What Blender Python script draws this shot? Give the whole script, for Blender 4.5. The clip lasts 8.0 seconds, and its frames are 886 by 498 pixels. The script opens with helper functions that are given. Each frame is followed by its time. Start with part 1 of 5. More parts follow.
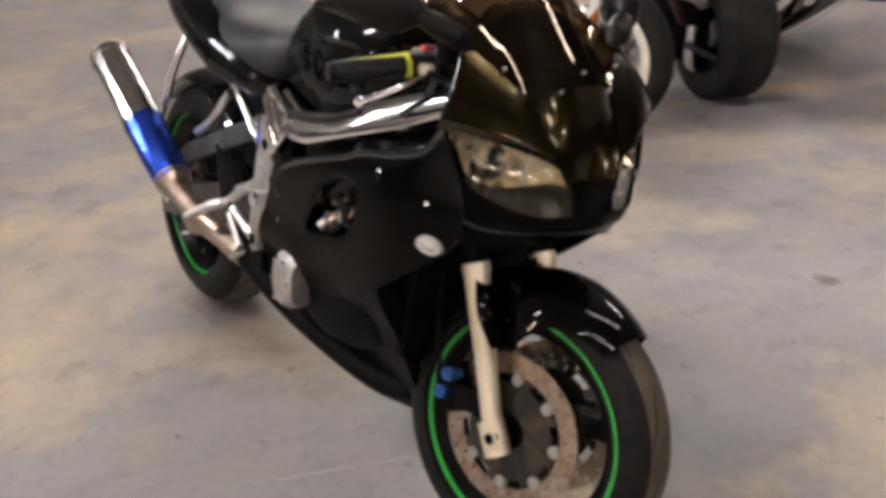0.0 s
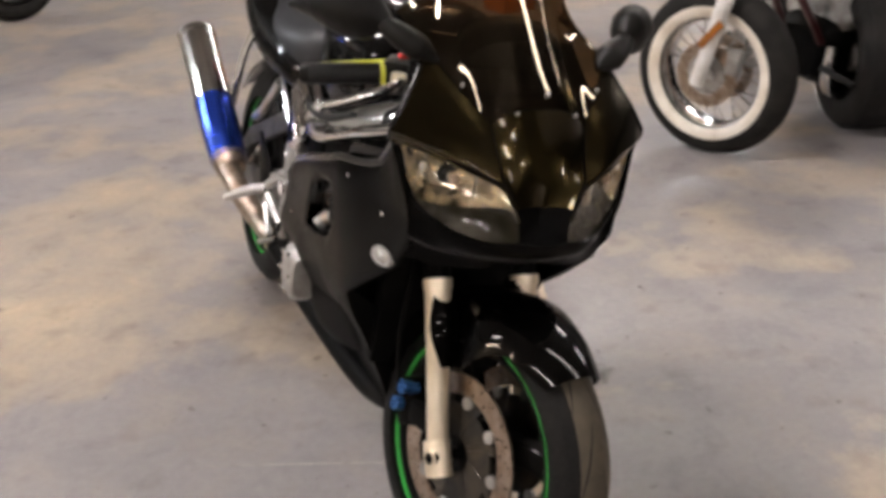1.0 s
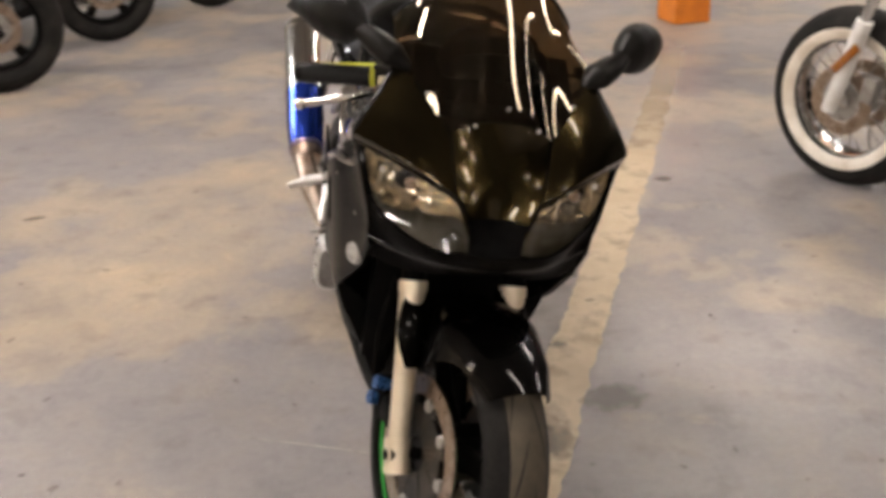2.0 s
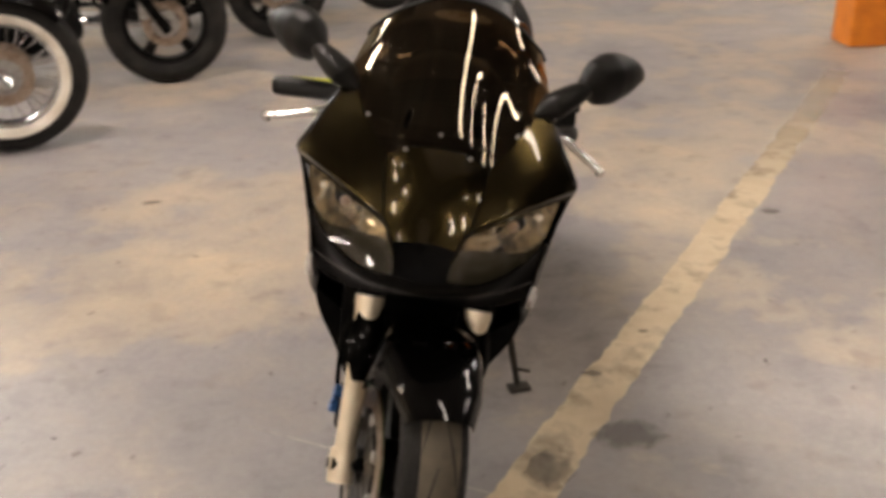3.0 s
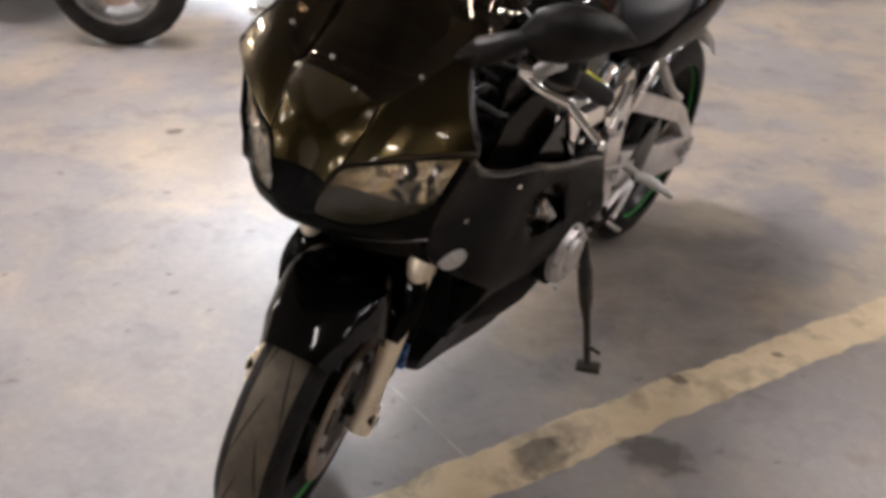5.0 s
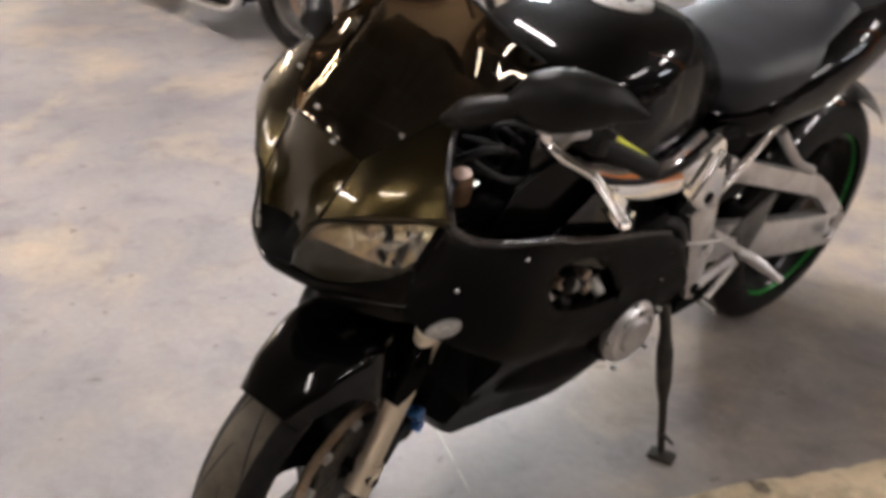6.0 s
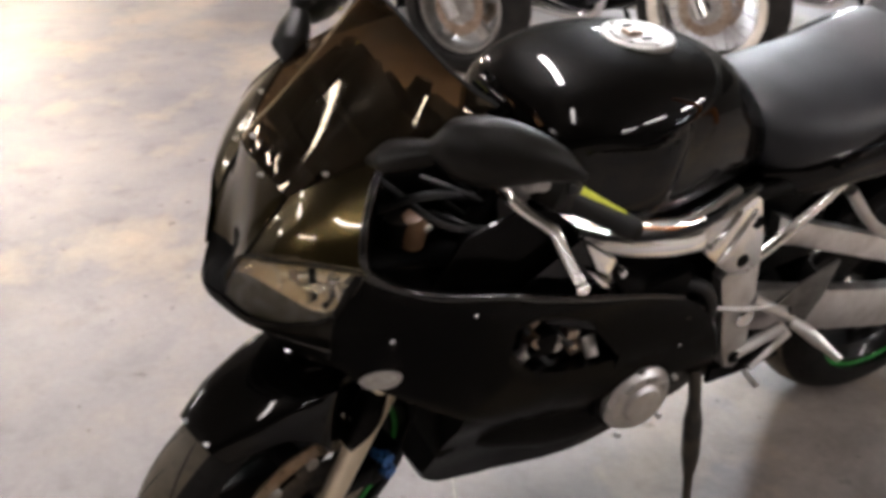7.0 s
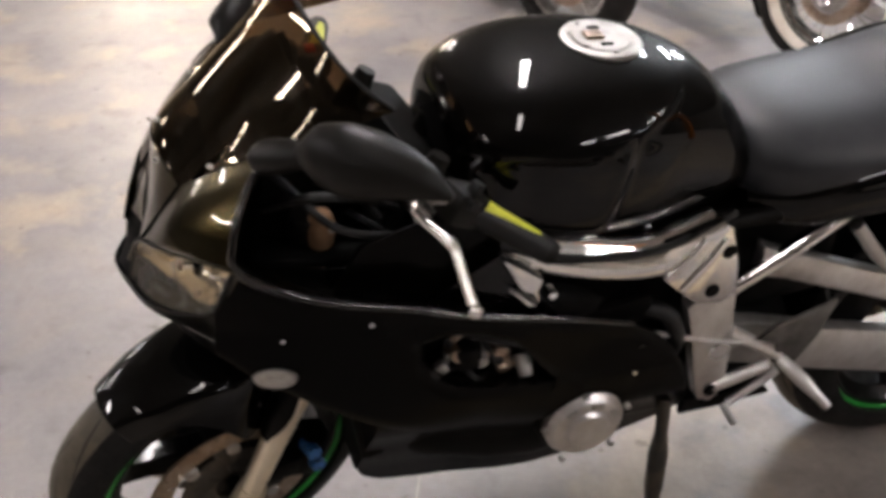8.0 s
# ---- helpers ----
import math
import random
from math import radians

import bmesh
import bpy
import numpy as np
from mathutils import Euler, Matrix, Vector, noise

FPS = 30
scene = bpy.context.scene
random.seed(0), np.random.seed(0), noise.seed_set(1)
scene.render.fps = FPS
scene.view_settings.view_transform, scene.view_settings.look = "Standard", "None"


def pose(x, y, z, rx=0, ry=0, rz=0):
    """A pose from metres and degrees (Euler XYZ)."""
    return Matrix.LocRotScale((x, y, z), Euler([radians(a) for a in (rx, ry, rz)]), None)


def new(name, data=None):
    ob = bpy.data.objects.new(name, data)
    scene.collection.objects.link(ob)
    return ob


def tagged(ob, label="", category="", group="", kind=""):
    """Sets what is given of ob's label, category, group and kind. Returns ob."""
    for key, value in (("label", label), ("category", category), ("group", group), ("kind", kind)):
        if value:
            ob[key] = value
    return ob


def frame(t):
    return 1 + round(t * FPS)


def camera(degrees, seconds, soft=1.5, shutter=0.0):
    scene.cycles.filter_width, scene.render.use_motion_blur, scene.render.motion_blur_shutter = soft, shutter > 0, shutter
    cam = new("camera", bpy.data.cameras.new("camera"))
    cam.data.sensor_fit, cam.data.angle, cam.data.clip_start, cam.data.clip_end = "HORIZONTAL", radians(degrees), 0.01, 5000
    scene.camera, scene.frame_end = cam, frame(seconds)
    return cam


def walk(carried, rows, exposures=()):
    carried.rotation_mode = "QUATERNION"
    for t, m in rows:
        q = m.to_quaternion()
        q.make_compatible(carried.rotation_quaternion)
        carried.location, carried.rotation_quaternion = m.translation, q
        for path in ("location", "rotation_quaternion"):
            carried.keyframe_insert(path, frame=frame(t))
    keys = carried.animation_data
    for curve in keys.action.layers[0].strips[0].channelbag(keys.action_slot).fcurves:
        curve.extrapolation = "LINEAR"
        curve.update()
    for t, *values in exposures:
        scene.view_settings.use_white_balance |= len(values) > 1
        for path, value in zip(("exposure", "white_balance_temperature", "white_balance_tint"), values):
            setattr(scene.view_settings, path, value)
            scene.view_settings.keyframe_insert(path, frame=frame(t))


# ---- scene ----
cam = camera(48.0, 8.0, soft=4.1, shutter=0.6)
PATH = [
    (0, pose(-0.8493, -1.0713, 1.2310, 65.765, 3.365, -34.744)),
    (0.5, pose(-0.6577, -1.1531, 1.2145, 66.126, 2.717, -28.368)),
    (1, pose(-0.5162, -1.2060, 1.2368, 65.798, 1.790, -22.454)),
    (1.2, pose(-0.4675, -1.2227, 1.2353, 65.893, 0.981, -20.188)),
    (2.3, pose(-0.0476, -1.3736, 1.2498, 66.563, 1.528, -5.540)),
    (2.5, pose(0.0295, -1.3930, 1.2545, 66.817, 1.362, -3.162)),
    (2.9, pose(0.1875, -1.3602, 1.2638, 66.760, 1.404, 1.777)),
    (3, pose(0.2309, -1.3465, 1.2626, 66.698, 1.356, 3.193)),
    (3.5, pose(0.4986, -1.2883, 1.2260, 66.893, -0.020, 12.431)),
    (3.8, pose(0.6215, -1.2172, 1.2326, 65.527, -0.518, 16.719)),
    (4, pose(0.7073, -1.1730, 1.2193, 65.193, 0.112, 19.065)),
    (4.5, pose(0.8635, -1.0846, 1.2300, 63.690, -0.272, 26.323)),
    (4.7, pose(0.8939, -1.0448, 1.2335, 62.817, -1.029, 28.886)),
    (5.8, pose(1.1533, -0.7536, 1.2672, 63.228, -0.850, 45.536)),
    (6, pose(1.1650, -0.6649, 1.2629, 63.265, -0.923, 48.771)),
    (6.5, pose(1.2040, -0.5046, 1.2654, 63.627, -0.921, 54.643)),
    (7, pose(1.2681, -0.3229, 1.2796, 63.199, -0.589, 61.583)),
    (7.5, pose(1.2772, -0.1642, 1.2963, 61.694, -1.003, 66.671)),
    (7.8, pose(1.3061, -0.0625, 1.3022, 61.310, -0.932, 70.134)),
    (8, pose(1.3126, -0.0016, 1.3120, 60.539, -1.521, 72.104)),
]
walk(cam, PATH, [(0.0, 0.04, 6500, 10), (1.2, 0.14, 6500, 10), (2.4, 0.11, 7100, 10), (3.0, 0.13, 7200, 10), (3.7, 0.21, 6650, 10), (4.5, 0.19, 6350, 10), (6.0, 0.31, 6430, 10), (6.5, 0.31, 6430, 10), (7.0, 0.24, 6350, 10), (8.0, 0.16, 6350, 10)])

# ---- light: strip lamps under the ceiling of a closed parking hall ----
scene.view_settings.exposure = 0.0
world = bpy.data.worlds.new("hall_air")
scene.world = world
world.use_nodes = True
world.node_tree.nodes["Background"].inputs[0].default_value = (0.9, 0.8, 0.7, 1)
world.node_tree.nodes["Background"].inputs[1].default_value = 0.02


# ---- materials ----
def mat(name, base, rough=0.5, metal=0.0, coat=0.0, coat_rough=0.05, emit=None, strength=0.0, spec=0.5):
    m = bpy.data.materials.new(name)
    m.use_nodes = True
    b = m.node_tree.nodes["Principled BSDF"]
    b.inputs["Base Color"].default_value = (*base, 1)
    b.inputs["Roughness"].default_value = rough
    b.inputs["Metallic"].default_value = metal
    b.inputs["Specular IOR Level"].default_value = spec
    b.inputs["Coat Weight"].default_value = coat
    b.inputs["Coat Roughness"].default_value = coat_rough
    if emit:
        b.inputs["Emission Color"].default_value = (*emit, 1)
        b.inputs["Emission Strength"].default_value = strength
    return m


def nd(m, kind, **values):
    n = m.node_tree.nodes.new(kind)
    for k, v in values.items():
        if k in ("scale", "detail", "rough", "distort"):
            n.inputs[{"scale": "Scale", "detail": "Detail", "rough": "Roughness", "distort": "Distortion"}[k]].default_value = v
    return n


def wire(m, a, out, b, inp):
    m.node_tree.links.new(a.outputs[out], b.inputs[inp])


def worn(m, base, other, scale=8.0, low=0.4, high=0.65, bump=0.0, fine=60.0, rough=None, coords="Object"):
    """Two-scale variation of colour, roughness and fine relief."""
    b = m.node_tree.nodes["Principled BSDF"]
    tc = nd(m, "ShaderNodeTexCoord")
    n1 = nd(m, "ShaderNodeTexNoise", scale=scale, detail=6, rough=0.6)
    n2 = nd(m, "ShaderNodeTexNoise", scale=fine, detail=4, rough=0.6)
    ramp = nd(m, "ShaderNodeValToRGB")
    ramp.color_ramp.elements[0].position, ramp.color_ramp.elements[1].position = low, high
    ramp.color_ramp.elements[0].color, ramp.color_ramp.elements[1].color = (*base, 1), (*other, 1)
    wire(m, tc, coords, n1, "Vector"), wire(m, tc, coords, n2, "Vector")
    wire(m, n1, "Fac", ramp, "Fac"), wire(m, ramp, "Color", b, "Base Color")
    if rough:
        mr = nd(m, "ShaderNodeMapRange")
        mr.inputs["From Min"].default_value, mr.inputs["From Max"].default_value = 0.35, 0.65
        mr.inputs["To Min"].default_value, mr.inputs["To Max"].default_value = rough
        wire(m, n2, "Fac", mr, "Value"), wire(m, mr, "Result", b, "Roughness")
    if bump:
        bp = nd(m, "ShaderNodeBump")
        bp.inputs["Strength"].default_value, bp.inputs["Distance"].default_value = bump, 0.002
        wire(m, n2, "Fac", bp, "Height"), wire(m, bp, "Normal", b, "Normal")
    return m


def glassy(name, tint, gloss=0.04, mixin=0.12, shine=(1, 1, 1)):
    """Thin clear or smoked sheet: mostly see-through, with a sharp reflection."""
    m = bpy.data.materials.new(name)
    m.use_nodes = True
    t = m.node_tree
    t.nodes.clear()
    out, mix = t.nodes.new("ShaderNodeOutputMaterial"), t.nodes.new("ShaderNodeMixShader")
    tr, gl = t.nodes.new("ShaderNodeBsdfTransparent"), t.nodes.new("ShaderNodeBsdfGlossy")
    fr = t.nodes.new("ShaderNodeLayerWeight")
    fr.inputs[0].default_value = 0.5
    power, add = t.nodes.new("ShaderNodeMath"), t.nodes.new("ShaderNodeMath")
    power.operation, power.inputs[1].default_value = "POWER", 6.5
    add.operation, add.use_clamp = "ADD", True
    add.inputs[1].default_value = mixin
    t.links.new(fr.outputs["Facing"], power.inputs[0])
    tr.inputs[0].default_value, gl.inputs[0].default_value, gl.inputs["Roughness"].default_value = (*tint, 1), (*shine, 1), gloss
    t.links.new(power.outputs[0], add.inputs[0]), t.links.new(add.outputs[0], mix.inputs[0])
    t.links.new(tr.outputs[0], mix.inputs[1]), t.links.new(gl.outputs[0], mix.inputs[2]), t.links.new(mix.outputs[0], out.inputs[0])
    return m


PAINT = worn(mat("black_gloss_paint", (0.0015, 0.0014, 0.0013), 0.4, 0.0, 0.5, 0.035, spec=0.02), (0.0007, 0.0006, 0.0005), (0.0014, 0.0012, 0.001), 5, fine=220, rough=(0.35, 0.45))
GLOSS = worn(mat("black_lip_lacquer", (0.001, 0.001, 0.001), 0.3, 0.0, 1.0, 0.02, spec=0.1), (0.0008, 0.0007, 0.0006), (0.0015, 0.0013, 0.0011), 5, fine=220, rough=(0.25, 0.35))
PEARL = worn(mat("bronze_black_pearl_paint", (0.03, 0.024, 0.011), 0.3, 1.0, 0.55, 0.03), (0.034, 0.0258, 0.0098), (0.045, 0.034, 0.013), 5, fine=500, rough=(0.20, 0.26))
SATIN = worn(mat("black_fairing_paint", (0.003, 0.0028, 0.0024), 0.4, 0.0, 0.12, 0.025, spec=0.02), (0.0008, 0.0007, 0.0005), (0.0017, 0.0014, 0.001), 6, fine=240, rough=(0.3, 0.42))
PLASTIC = worn(mat("black_grained_plastic", (0.008, 0.008, 0.0075), 0.45, spec=0.16), (0.0042, 0.0038, 0.0032), (0.0075, 0.0068, 0.0056), 14, bump=0.12, fine=900, rough=(0.34, 0.46))
VINYL = worn(mat("dark_grey_seat_vinyl", (0.022, 0.023, 0.027), 0.5, spec=0.36), (0.013, 0.014, 0.017), (0.022, 0.023, 0.026), 9, bump=0.2, fine=500, rough=(0.40, 0.52))
DARK = worn(mat("dirty_engine_black", (0.002, 0.002, 0.002), 0.5, spec=0.05), (0.0012, 0.0012, 0.0012), (0.004, 0.0035, 0.003), 20, bump=0.3, fine=200)
POLISH = worn(mat("polished_aluminium", (0.88, 0.87, 0.86), 0.14, 1.0), (0.88, 0.87, 0.85), (0.82, 0.80, 0.77), 6, fine=60, rough=(0.07, 0.13))
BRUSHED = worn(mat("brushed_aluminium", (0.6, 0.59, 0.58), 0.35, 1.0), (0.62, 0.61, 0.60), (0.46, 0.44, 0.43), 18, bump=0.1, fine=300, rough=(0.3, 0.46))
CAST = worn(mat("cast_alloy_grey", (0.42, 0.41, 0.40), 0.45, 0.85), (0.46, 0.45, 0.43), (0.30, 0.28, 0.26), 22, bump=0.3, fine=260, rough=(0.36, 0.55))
DULL = worn(mat("dull_dark_alloy", (0.10, 0.10, 0.10), 0.5, 0.7), (0.13, 0.125, 0.12), (0.05, 0.047, 0.043), 14, bump=0.2, fine=220, rough=(0.42, 0.6))
CHROME = mat("chrome", (0.86, 0.86, 0.86), 0.06, 1.0)
GOLD = worn(mat("champagne_fork_alloy", (0.8, 0.7, 0.52), 0.4, 0.75), (0.76, 0.67, 0.52), (0.62, 0.53, 0.39), 14, bump=0.08, fine=200, rough=(0.32, 0.46))
BLUE = worn(mat("blue_anodised_alloy", (0.03, 0.04, 0.55), 0.22, 0.9), (0.03, 0.085, 0.55), (0.025, 0.07, 0.48), 3, fine=40, rough=(0.16, 0.22))
GREEN = worn(mat("green_rim_tape", (0.04, 0.48, 0.06), 0.35), (0.02, 0.27, 0.035), (0.03, 0.34, 0.05), 30, fine=200, rough=(0.28, 0.42))
FITTING = worn(mat("light_blue_anodised_bolts", (0.05, 0.16, 0.42), 0.3, 0.8), (0.05, 0.16, 0.42), (0.04, 0.12, 0.34), 10, fine=150, rough=(0.22, 0.34))
STANDM = worn(mat("dirty_brown_black_steel", (0.02, 0.018, 0.013), 0.5, 0.3), (0.012, 0.011, 0.009), (0.045, 0.034, 0.022), 26, bump=0.2, fine=180, rough=(0.4, 0.6))
YELLOW = worn(mat("acid_yellow_rubber", (0.50, 0.52, 0.03), 0.55), (0.46, 0.47, 0.03), (0.56, 0.58, 0.05), 40, bump=0.2, fine=300)
RUBBER = worn(mat("tyre_rubber", (0.006, 0.006, 0.006), 0.7, spec=0.15), (0.004, 0.004, 0.004), (0.011, 0.010, 0.009), 12, bump=0.3, fine=160, rough=(0.5, 0.75))
DUSTY = worn(mat("dusty_tyre_rubber", (0.02, 0.018, 0.016), 0.7, spec=0.2), (0.008, 0.0075, 0.007), (0.020, 0.018, 0.016), 9, bump=0.3, fine=160, rough=(0.55, 0.8))
TREAD = worn(mat("dusty_tread_rubber", (0.07, 0.058, 0.04), 0.6, spec=0.3), (0.05, 0.042, 0.031), (0.085, 0.07, 0.048), 16, bump=0.3, fine=220, rough=(0.45, 0.7))
RUBBER_HOSE = mat("hose_rubber", (0.006, 0.006, 0.006), 0.5, spec=0.3)
RIMBLACK = worn(mat("black_wheel_enamel", (0.002, 0.002, 0.002), 0.35, 0.0, 0.15, spec=0.1), (0.0012, 0.0012, 0.0012), (0.004, 0.0035, 0.003), 16, fine=150, rough=(0.3, 0.45))
STEEL = worn(mat("brake_steel", (0.5, 0.46, 0.42), 0.32, 1.0), (0.42, 0.34, 0.275), (0.28, 0.205, 0.15), 25, bump=0.05, fine=250, rough=(0.25, 0.42))
SOCKET = worn(mat("brown_phenolic", (0.22, 0.12, 0.06), 0.45), (0.22, 0.125, 0.065), (0.30, 0.18, 0.10), 30, bump=0.1, fine=200, rough=(0.38, 0.5))
RED = mat("red_switch_plastic", (0.5, 0.02, 0.015), 0.4)
ORANGE = worn(mat("orange_enamel", (0.75, 0.22, 0.02), 0.4), (0.75, 0.23, 0.02), (0.62, 0.17, 0.015), 9, bump=0.1, fine=90)
AMBER = mat("amber_lens", (0.30, 0.10, 0.015), 0.2, 0.0, 1.0)
SIGNAL = worn(mat("frosted_silver_lens", (0.55, 0.53, 0.50), 0.3, 0.4, 1.0), (0.42, 0.40, 0.36), (0.28, 0.26, 0.23), 60, bump=0.3, fine=400)
WHITEWALL = worn(mat("cream_white_rubber", (0.78, 0.72, 0.62), 0.55), (0.80, 0.75, 0.66), (0.62, 0.55, 0.45), 9, bump=0.1, fine=120)
MAROON = mat("maroon_gloss_paint", (0.05, 0.006, 0.008), 0.3, 0.3, 1.0)
WHITE = worn(mat("white_enamel", (0.75, 0.74, 0.72), 0.4), (0.78, 0.77, 0.75), (0.6, 0.58, 0.54), 10, bump=0.1, fine=100)
SMOKE = glassy("smoked_screen", (0.105, 0.062, 0.03), 0.05, 0.085, (1.0, 0.88, 0.68))
CLEAR = glassy("clear_lens", (0.90, 0.87, 0.79), 0.02, 0.05)
MIRROR = mat("mirror_glass", (0.9, 0.9, 0.9), 0.01, 1.0)
REFLECT = worn(mat("chromed_reflector", (0.75, 0.66, 0.50), 0.12, 1.0), (0.86, 0.80, 0.68), (0.72, 0.65, 0.53), 12, bump=0.1, fine=30, rough=(0.12, 0.2))
BOWL = worn(mat("olive_lamp_cover", (0.03, 0.026, 0.015), 0.25, 0.0, spec=0.25), (0.022, 0.020, 0.013), (0.016, 0.014, 0.009), 14, bump=0.05, fine=80, rough=(0.2, 0.3))


def floor_material():
    m = mat("stained_sealed_concrete", (0.3, 0.28, 0.26), 0.45)
    b = m.node_tree.nodes["Principled BSDF"]
    tc = nd(m, "ShaderNodeTexCoord")
    big = nd(m, "ShaderNodeTexNoise", scale=1.1, detail=8, rough=0.6, distort=0.2)
    mid = nd(m, "ShaderNodeTexNoise", scale=1.7, detail=9, rough=0.6, distort=0.15)
    fine = nd(m, "ShaderNodeTexNoise", scale=45, detail=6, rough=0.7)
    spots = nd(m, "ShaderNodeTexNoise", scale=7.5, detail=3, rough=0.5)
    for n in (big, mid, fine, spots):
        wire(m, tc, "Object", n, "Vector")

    # broad tan and grey areas of the slab: centre, half lengths, weight
    total = None
    for cx, cy, rx, ry, weight in ((-0.78, 1.22, 0.60, 0.42, 0.13), (-0.42, 2.0, 0.40, 0.60, 0.09), (0.72, 2.5, 0.75, 0.70, 0.10), (-0.45, 0.35, 0.75, 0.55, -0.13), (-1.35, 2.8, 0.60, 0.60, -0.10), (0.95, 0.45, 0.85, 0.55, -0.12), (1.4, 1.75, 0.50, 0.45, -0.09), (-0.6, -0.3, 0.70, 0.50, -0.10), (-2.2, 0.4, 1.5, 0.85, -0.07)):
        away, flat, length, fade = nd(m, "ShaderNodeVectorMath"), nd(m, "ShaderNodeVectorMath"), nd(m, "ShaderNodeVectorMath"), nd(m, "ShaderNodeMapRange")
        away.operation, flat.operation, length.operation, fade.interpolation_type = "SUBTRACT", "MULTIPLY", "LENGTH", "SMOOTHSTEP"
        away.inputs[1].default_value, flat.inputs[1].default_value = (cx, cy, 0), (1 / rx, 1 / ry, 0)
        fade.inputs["From Min"].default_value, fade.inputs["From Max"].default_value = 1.25, 0.3
        fade.inputs["To Min"].default_value, fade.inputs["To Max"].default_value = 0.0, weight
        wire(m, tc, "Object", away, 0), wire(m, away, 0, flat, 0), wire(m, flat, 0, length, 0)
        m.node_tree.links.new(length.outputs["Value"], fade.inputs["Value"])
        add = nd(m, "ShaderNodeMath")
        add.operation = "ADD"
        m.node_tree.links.new(fade.outputs["Result"], add.inputs[0])
        m.node_tree.links.new(total.outputs[0] if total else mid.outputs["Fac"], add.inputs[1])
        total = add

    def ramp(src, stops, out="Fac"):
        r = nd(m, "ShaderNodeValToRGB")
        e = r.color_ramp.elements
        e[0].position, e[0].color = stops[0][0], (*stops[0][1], 1)
        e[1].position, e[1].color = stops[-1][0], (*stops[-1][1], 1)
        for p, c in stops[1:-1]:
            x = e.new(p)
            x.color = (*c, 1)
        wire(m, src, out, r, "Fac")
        return r

    def mix(kind, fac, a, c):
        x = nd(m, "ShaderNodeMix")
        x.data_type, x.blend_type = "RGBA", kind
        if isinstance(fac, float):
            x.inputs[0].default_value = fac
        else:
            wire(m, fac, "Color", x, 0)
        m.node_tree.links.new(a, x.inputs[6]), m.node_tree.links.new(c, x.inputs[7])
        return x.outputs[2]

    grey = ramp(big, [(0.32, (0.215, 0.203, 0.208)), (0.5, (0.275, 0.258, 0.256)), (0.66, (0.335, 0.312, 0.30))])
    tan = ramp(mid, [(0.3, (0.37, 0.305, 0.225)), (0.7, (0.50, 0.42, 0.315))])
    mask = ramp(total, [(0.48, (0, 0, 0)), (0.53, (0.42, 0.42, 0.42)), (0.60, (0.62, 0.62, 0.62)), (0.72, (0.9, 0.9, 0.9))], "Value")
    c = mix("MIX", mask, grey.outputs["Color"], tan.outputs["Color"])
    mottle = nd(m, "ShaderNodeTexNoise", scale=4.2, detail=10, rough=0.68, distort=0.4)
    wire(m, tc, "Object", mottle, "Vector")
    cloud = ramp(mottle, [(0.34, (0.80, 0.80, 0.83)), (0.48, (1, 1, 1)), (0.56, (1.03, 1.0, 0.96)), (0.68, (1.20, 1.14, 1.02))])
    c = mix("MULTIPLY", 0.9, c, cloud.outputs["Color"])
    speck = nd(m, "ShaderNodeTexNoise", scale=22, detail=2, rough=0.4)
    wire(m, tc, "Object", speck, "Vector")
    dots = ramp(speck, [(0.24, (0.45, 0.43, 0.40)), (0.30, (1, 1, 1))])
    c = mix("MULTIPLY", 0.7, c, dots.outputs["Color"])
    grime = ramp(spots, [(0.30, (0.66, 0.64, 0.62)), (0.42, (1, 1, 1))])
    c = mix("MULTIPLY", 0.55, c, grime.outputs["Color"])
    # bike shade painted into the floor behind the side stand, brown and mottled
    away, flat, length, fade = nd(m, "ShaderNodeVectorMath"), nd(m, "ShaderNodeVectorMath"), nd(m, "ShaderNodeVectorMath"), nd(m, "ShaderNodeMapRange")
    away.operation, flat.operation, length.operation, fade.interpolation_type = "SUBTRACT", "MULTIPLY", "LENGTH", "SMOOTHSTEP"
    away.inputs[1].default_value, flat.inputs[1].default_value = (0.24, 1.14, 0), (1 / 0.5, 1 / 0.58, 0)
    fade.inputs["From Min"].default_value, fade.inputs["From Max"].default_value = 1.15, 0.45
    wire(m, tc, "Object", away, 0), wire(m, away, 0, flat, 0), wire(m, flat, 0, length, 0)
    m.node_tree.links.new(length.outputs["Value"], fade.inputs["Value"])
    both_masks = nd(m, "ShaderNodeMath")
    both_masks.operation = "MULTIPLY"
    thinned = ramp(mottle, [(0.36, (1, 1, 1)), (0.62, (0.45, 0.45, 0.45))])
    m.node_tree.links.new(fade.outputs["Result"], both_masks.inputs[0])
    m.node_tree.links.new(thinned.outputs["Color"], both_masks.inputs[1])
    bike_shade = nd(m, "ShaderNodeMix")
    bike_shade.data_type, bike_shade.blend_type = "RGBA", "MULTIPLY"
    bike_shade.inputs[7].default_value = (0.58, 0.53, 0.48, 1)
    m.node_tree.links.new(both_masks.outputs[0], bike_shade.inputs[0])
    m.node_tree.links.new(c, bike_shade.inputs[6])
    c = bike_shade.outputs[2]
    grain = ramp(fine, [(0.3, (0.86, 0.86, 0.86)), (0.7, (1.08, 1.08, 1.08))])
    c = mix("MULTIPLY", 0.8, c, grain.outputs["Color"])
    m.node_tree.links.new(c, b.inputs["Base Color"])
    mr = nd(m, "ShaderNodeMapRange")
    mr.inputs["From Min"].default_value, mr.inputs["From Max"].default_value = 0.3, 0.7
    mr.inputs["To Min"].default_value, mr.inputs["To Max"].default_value = 0.30, 0.50
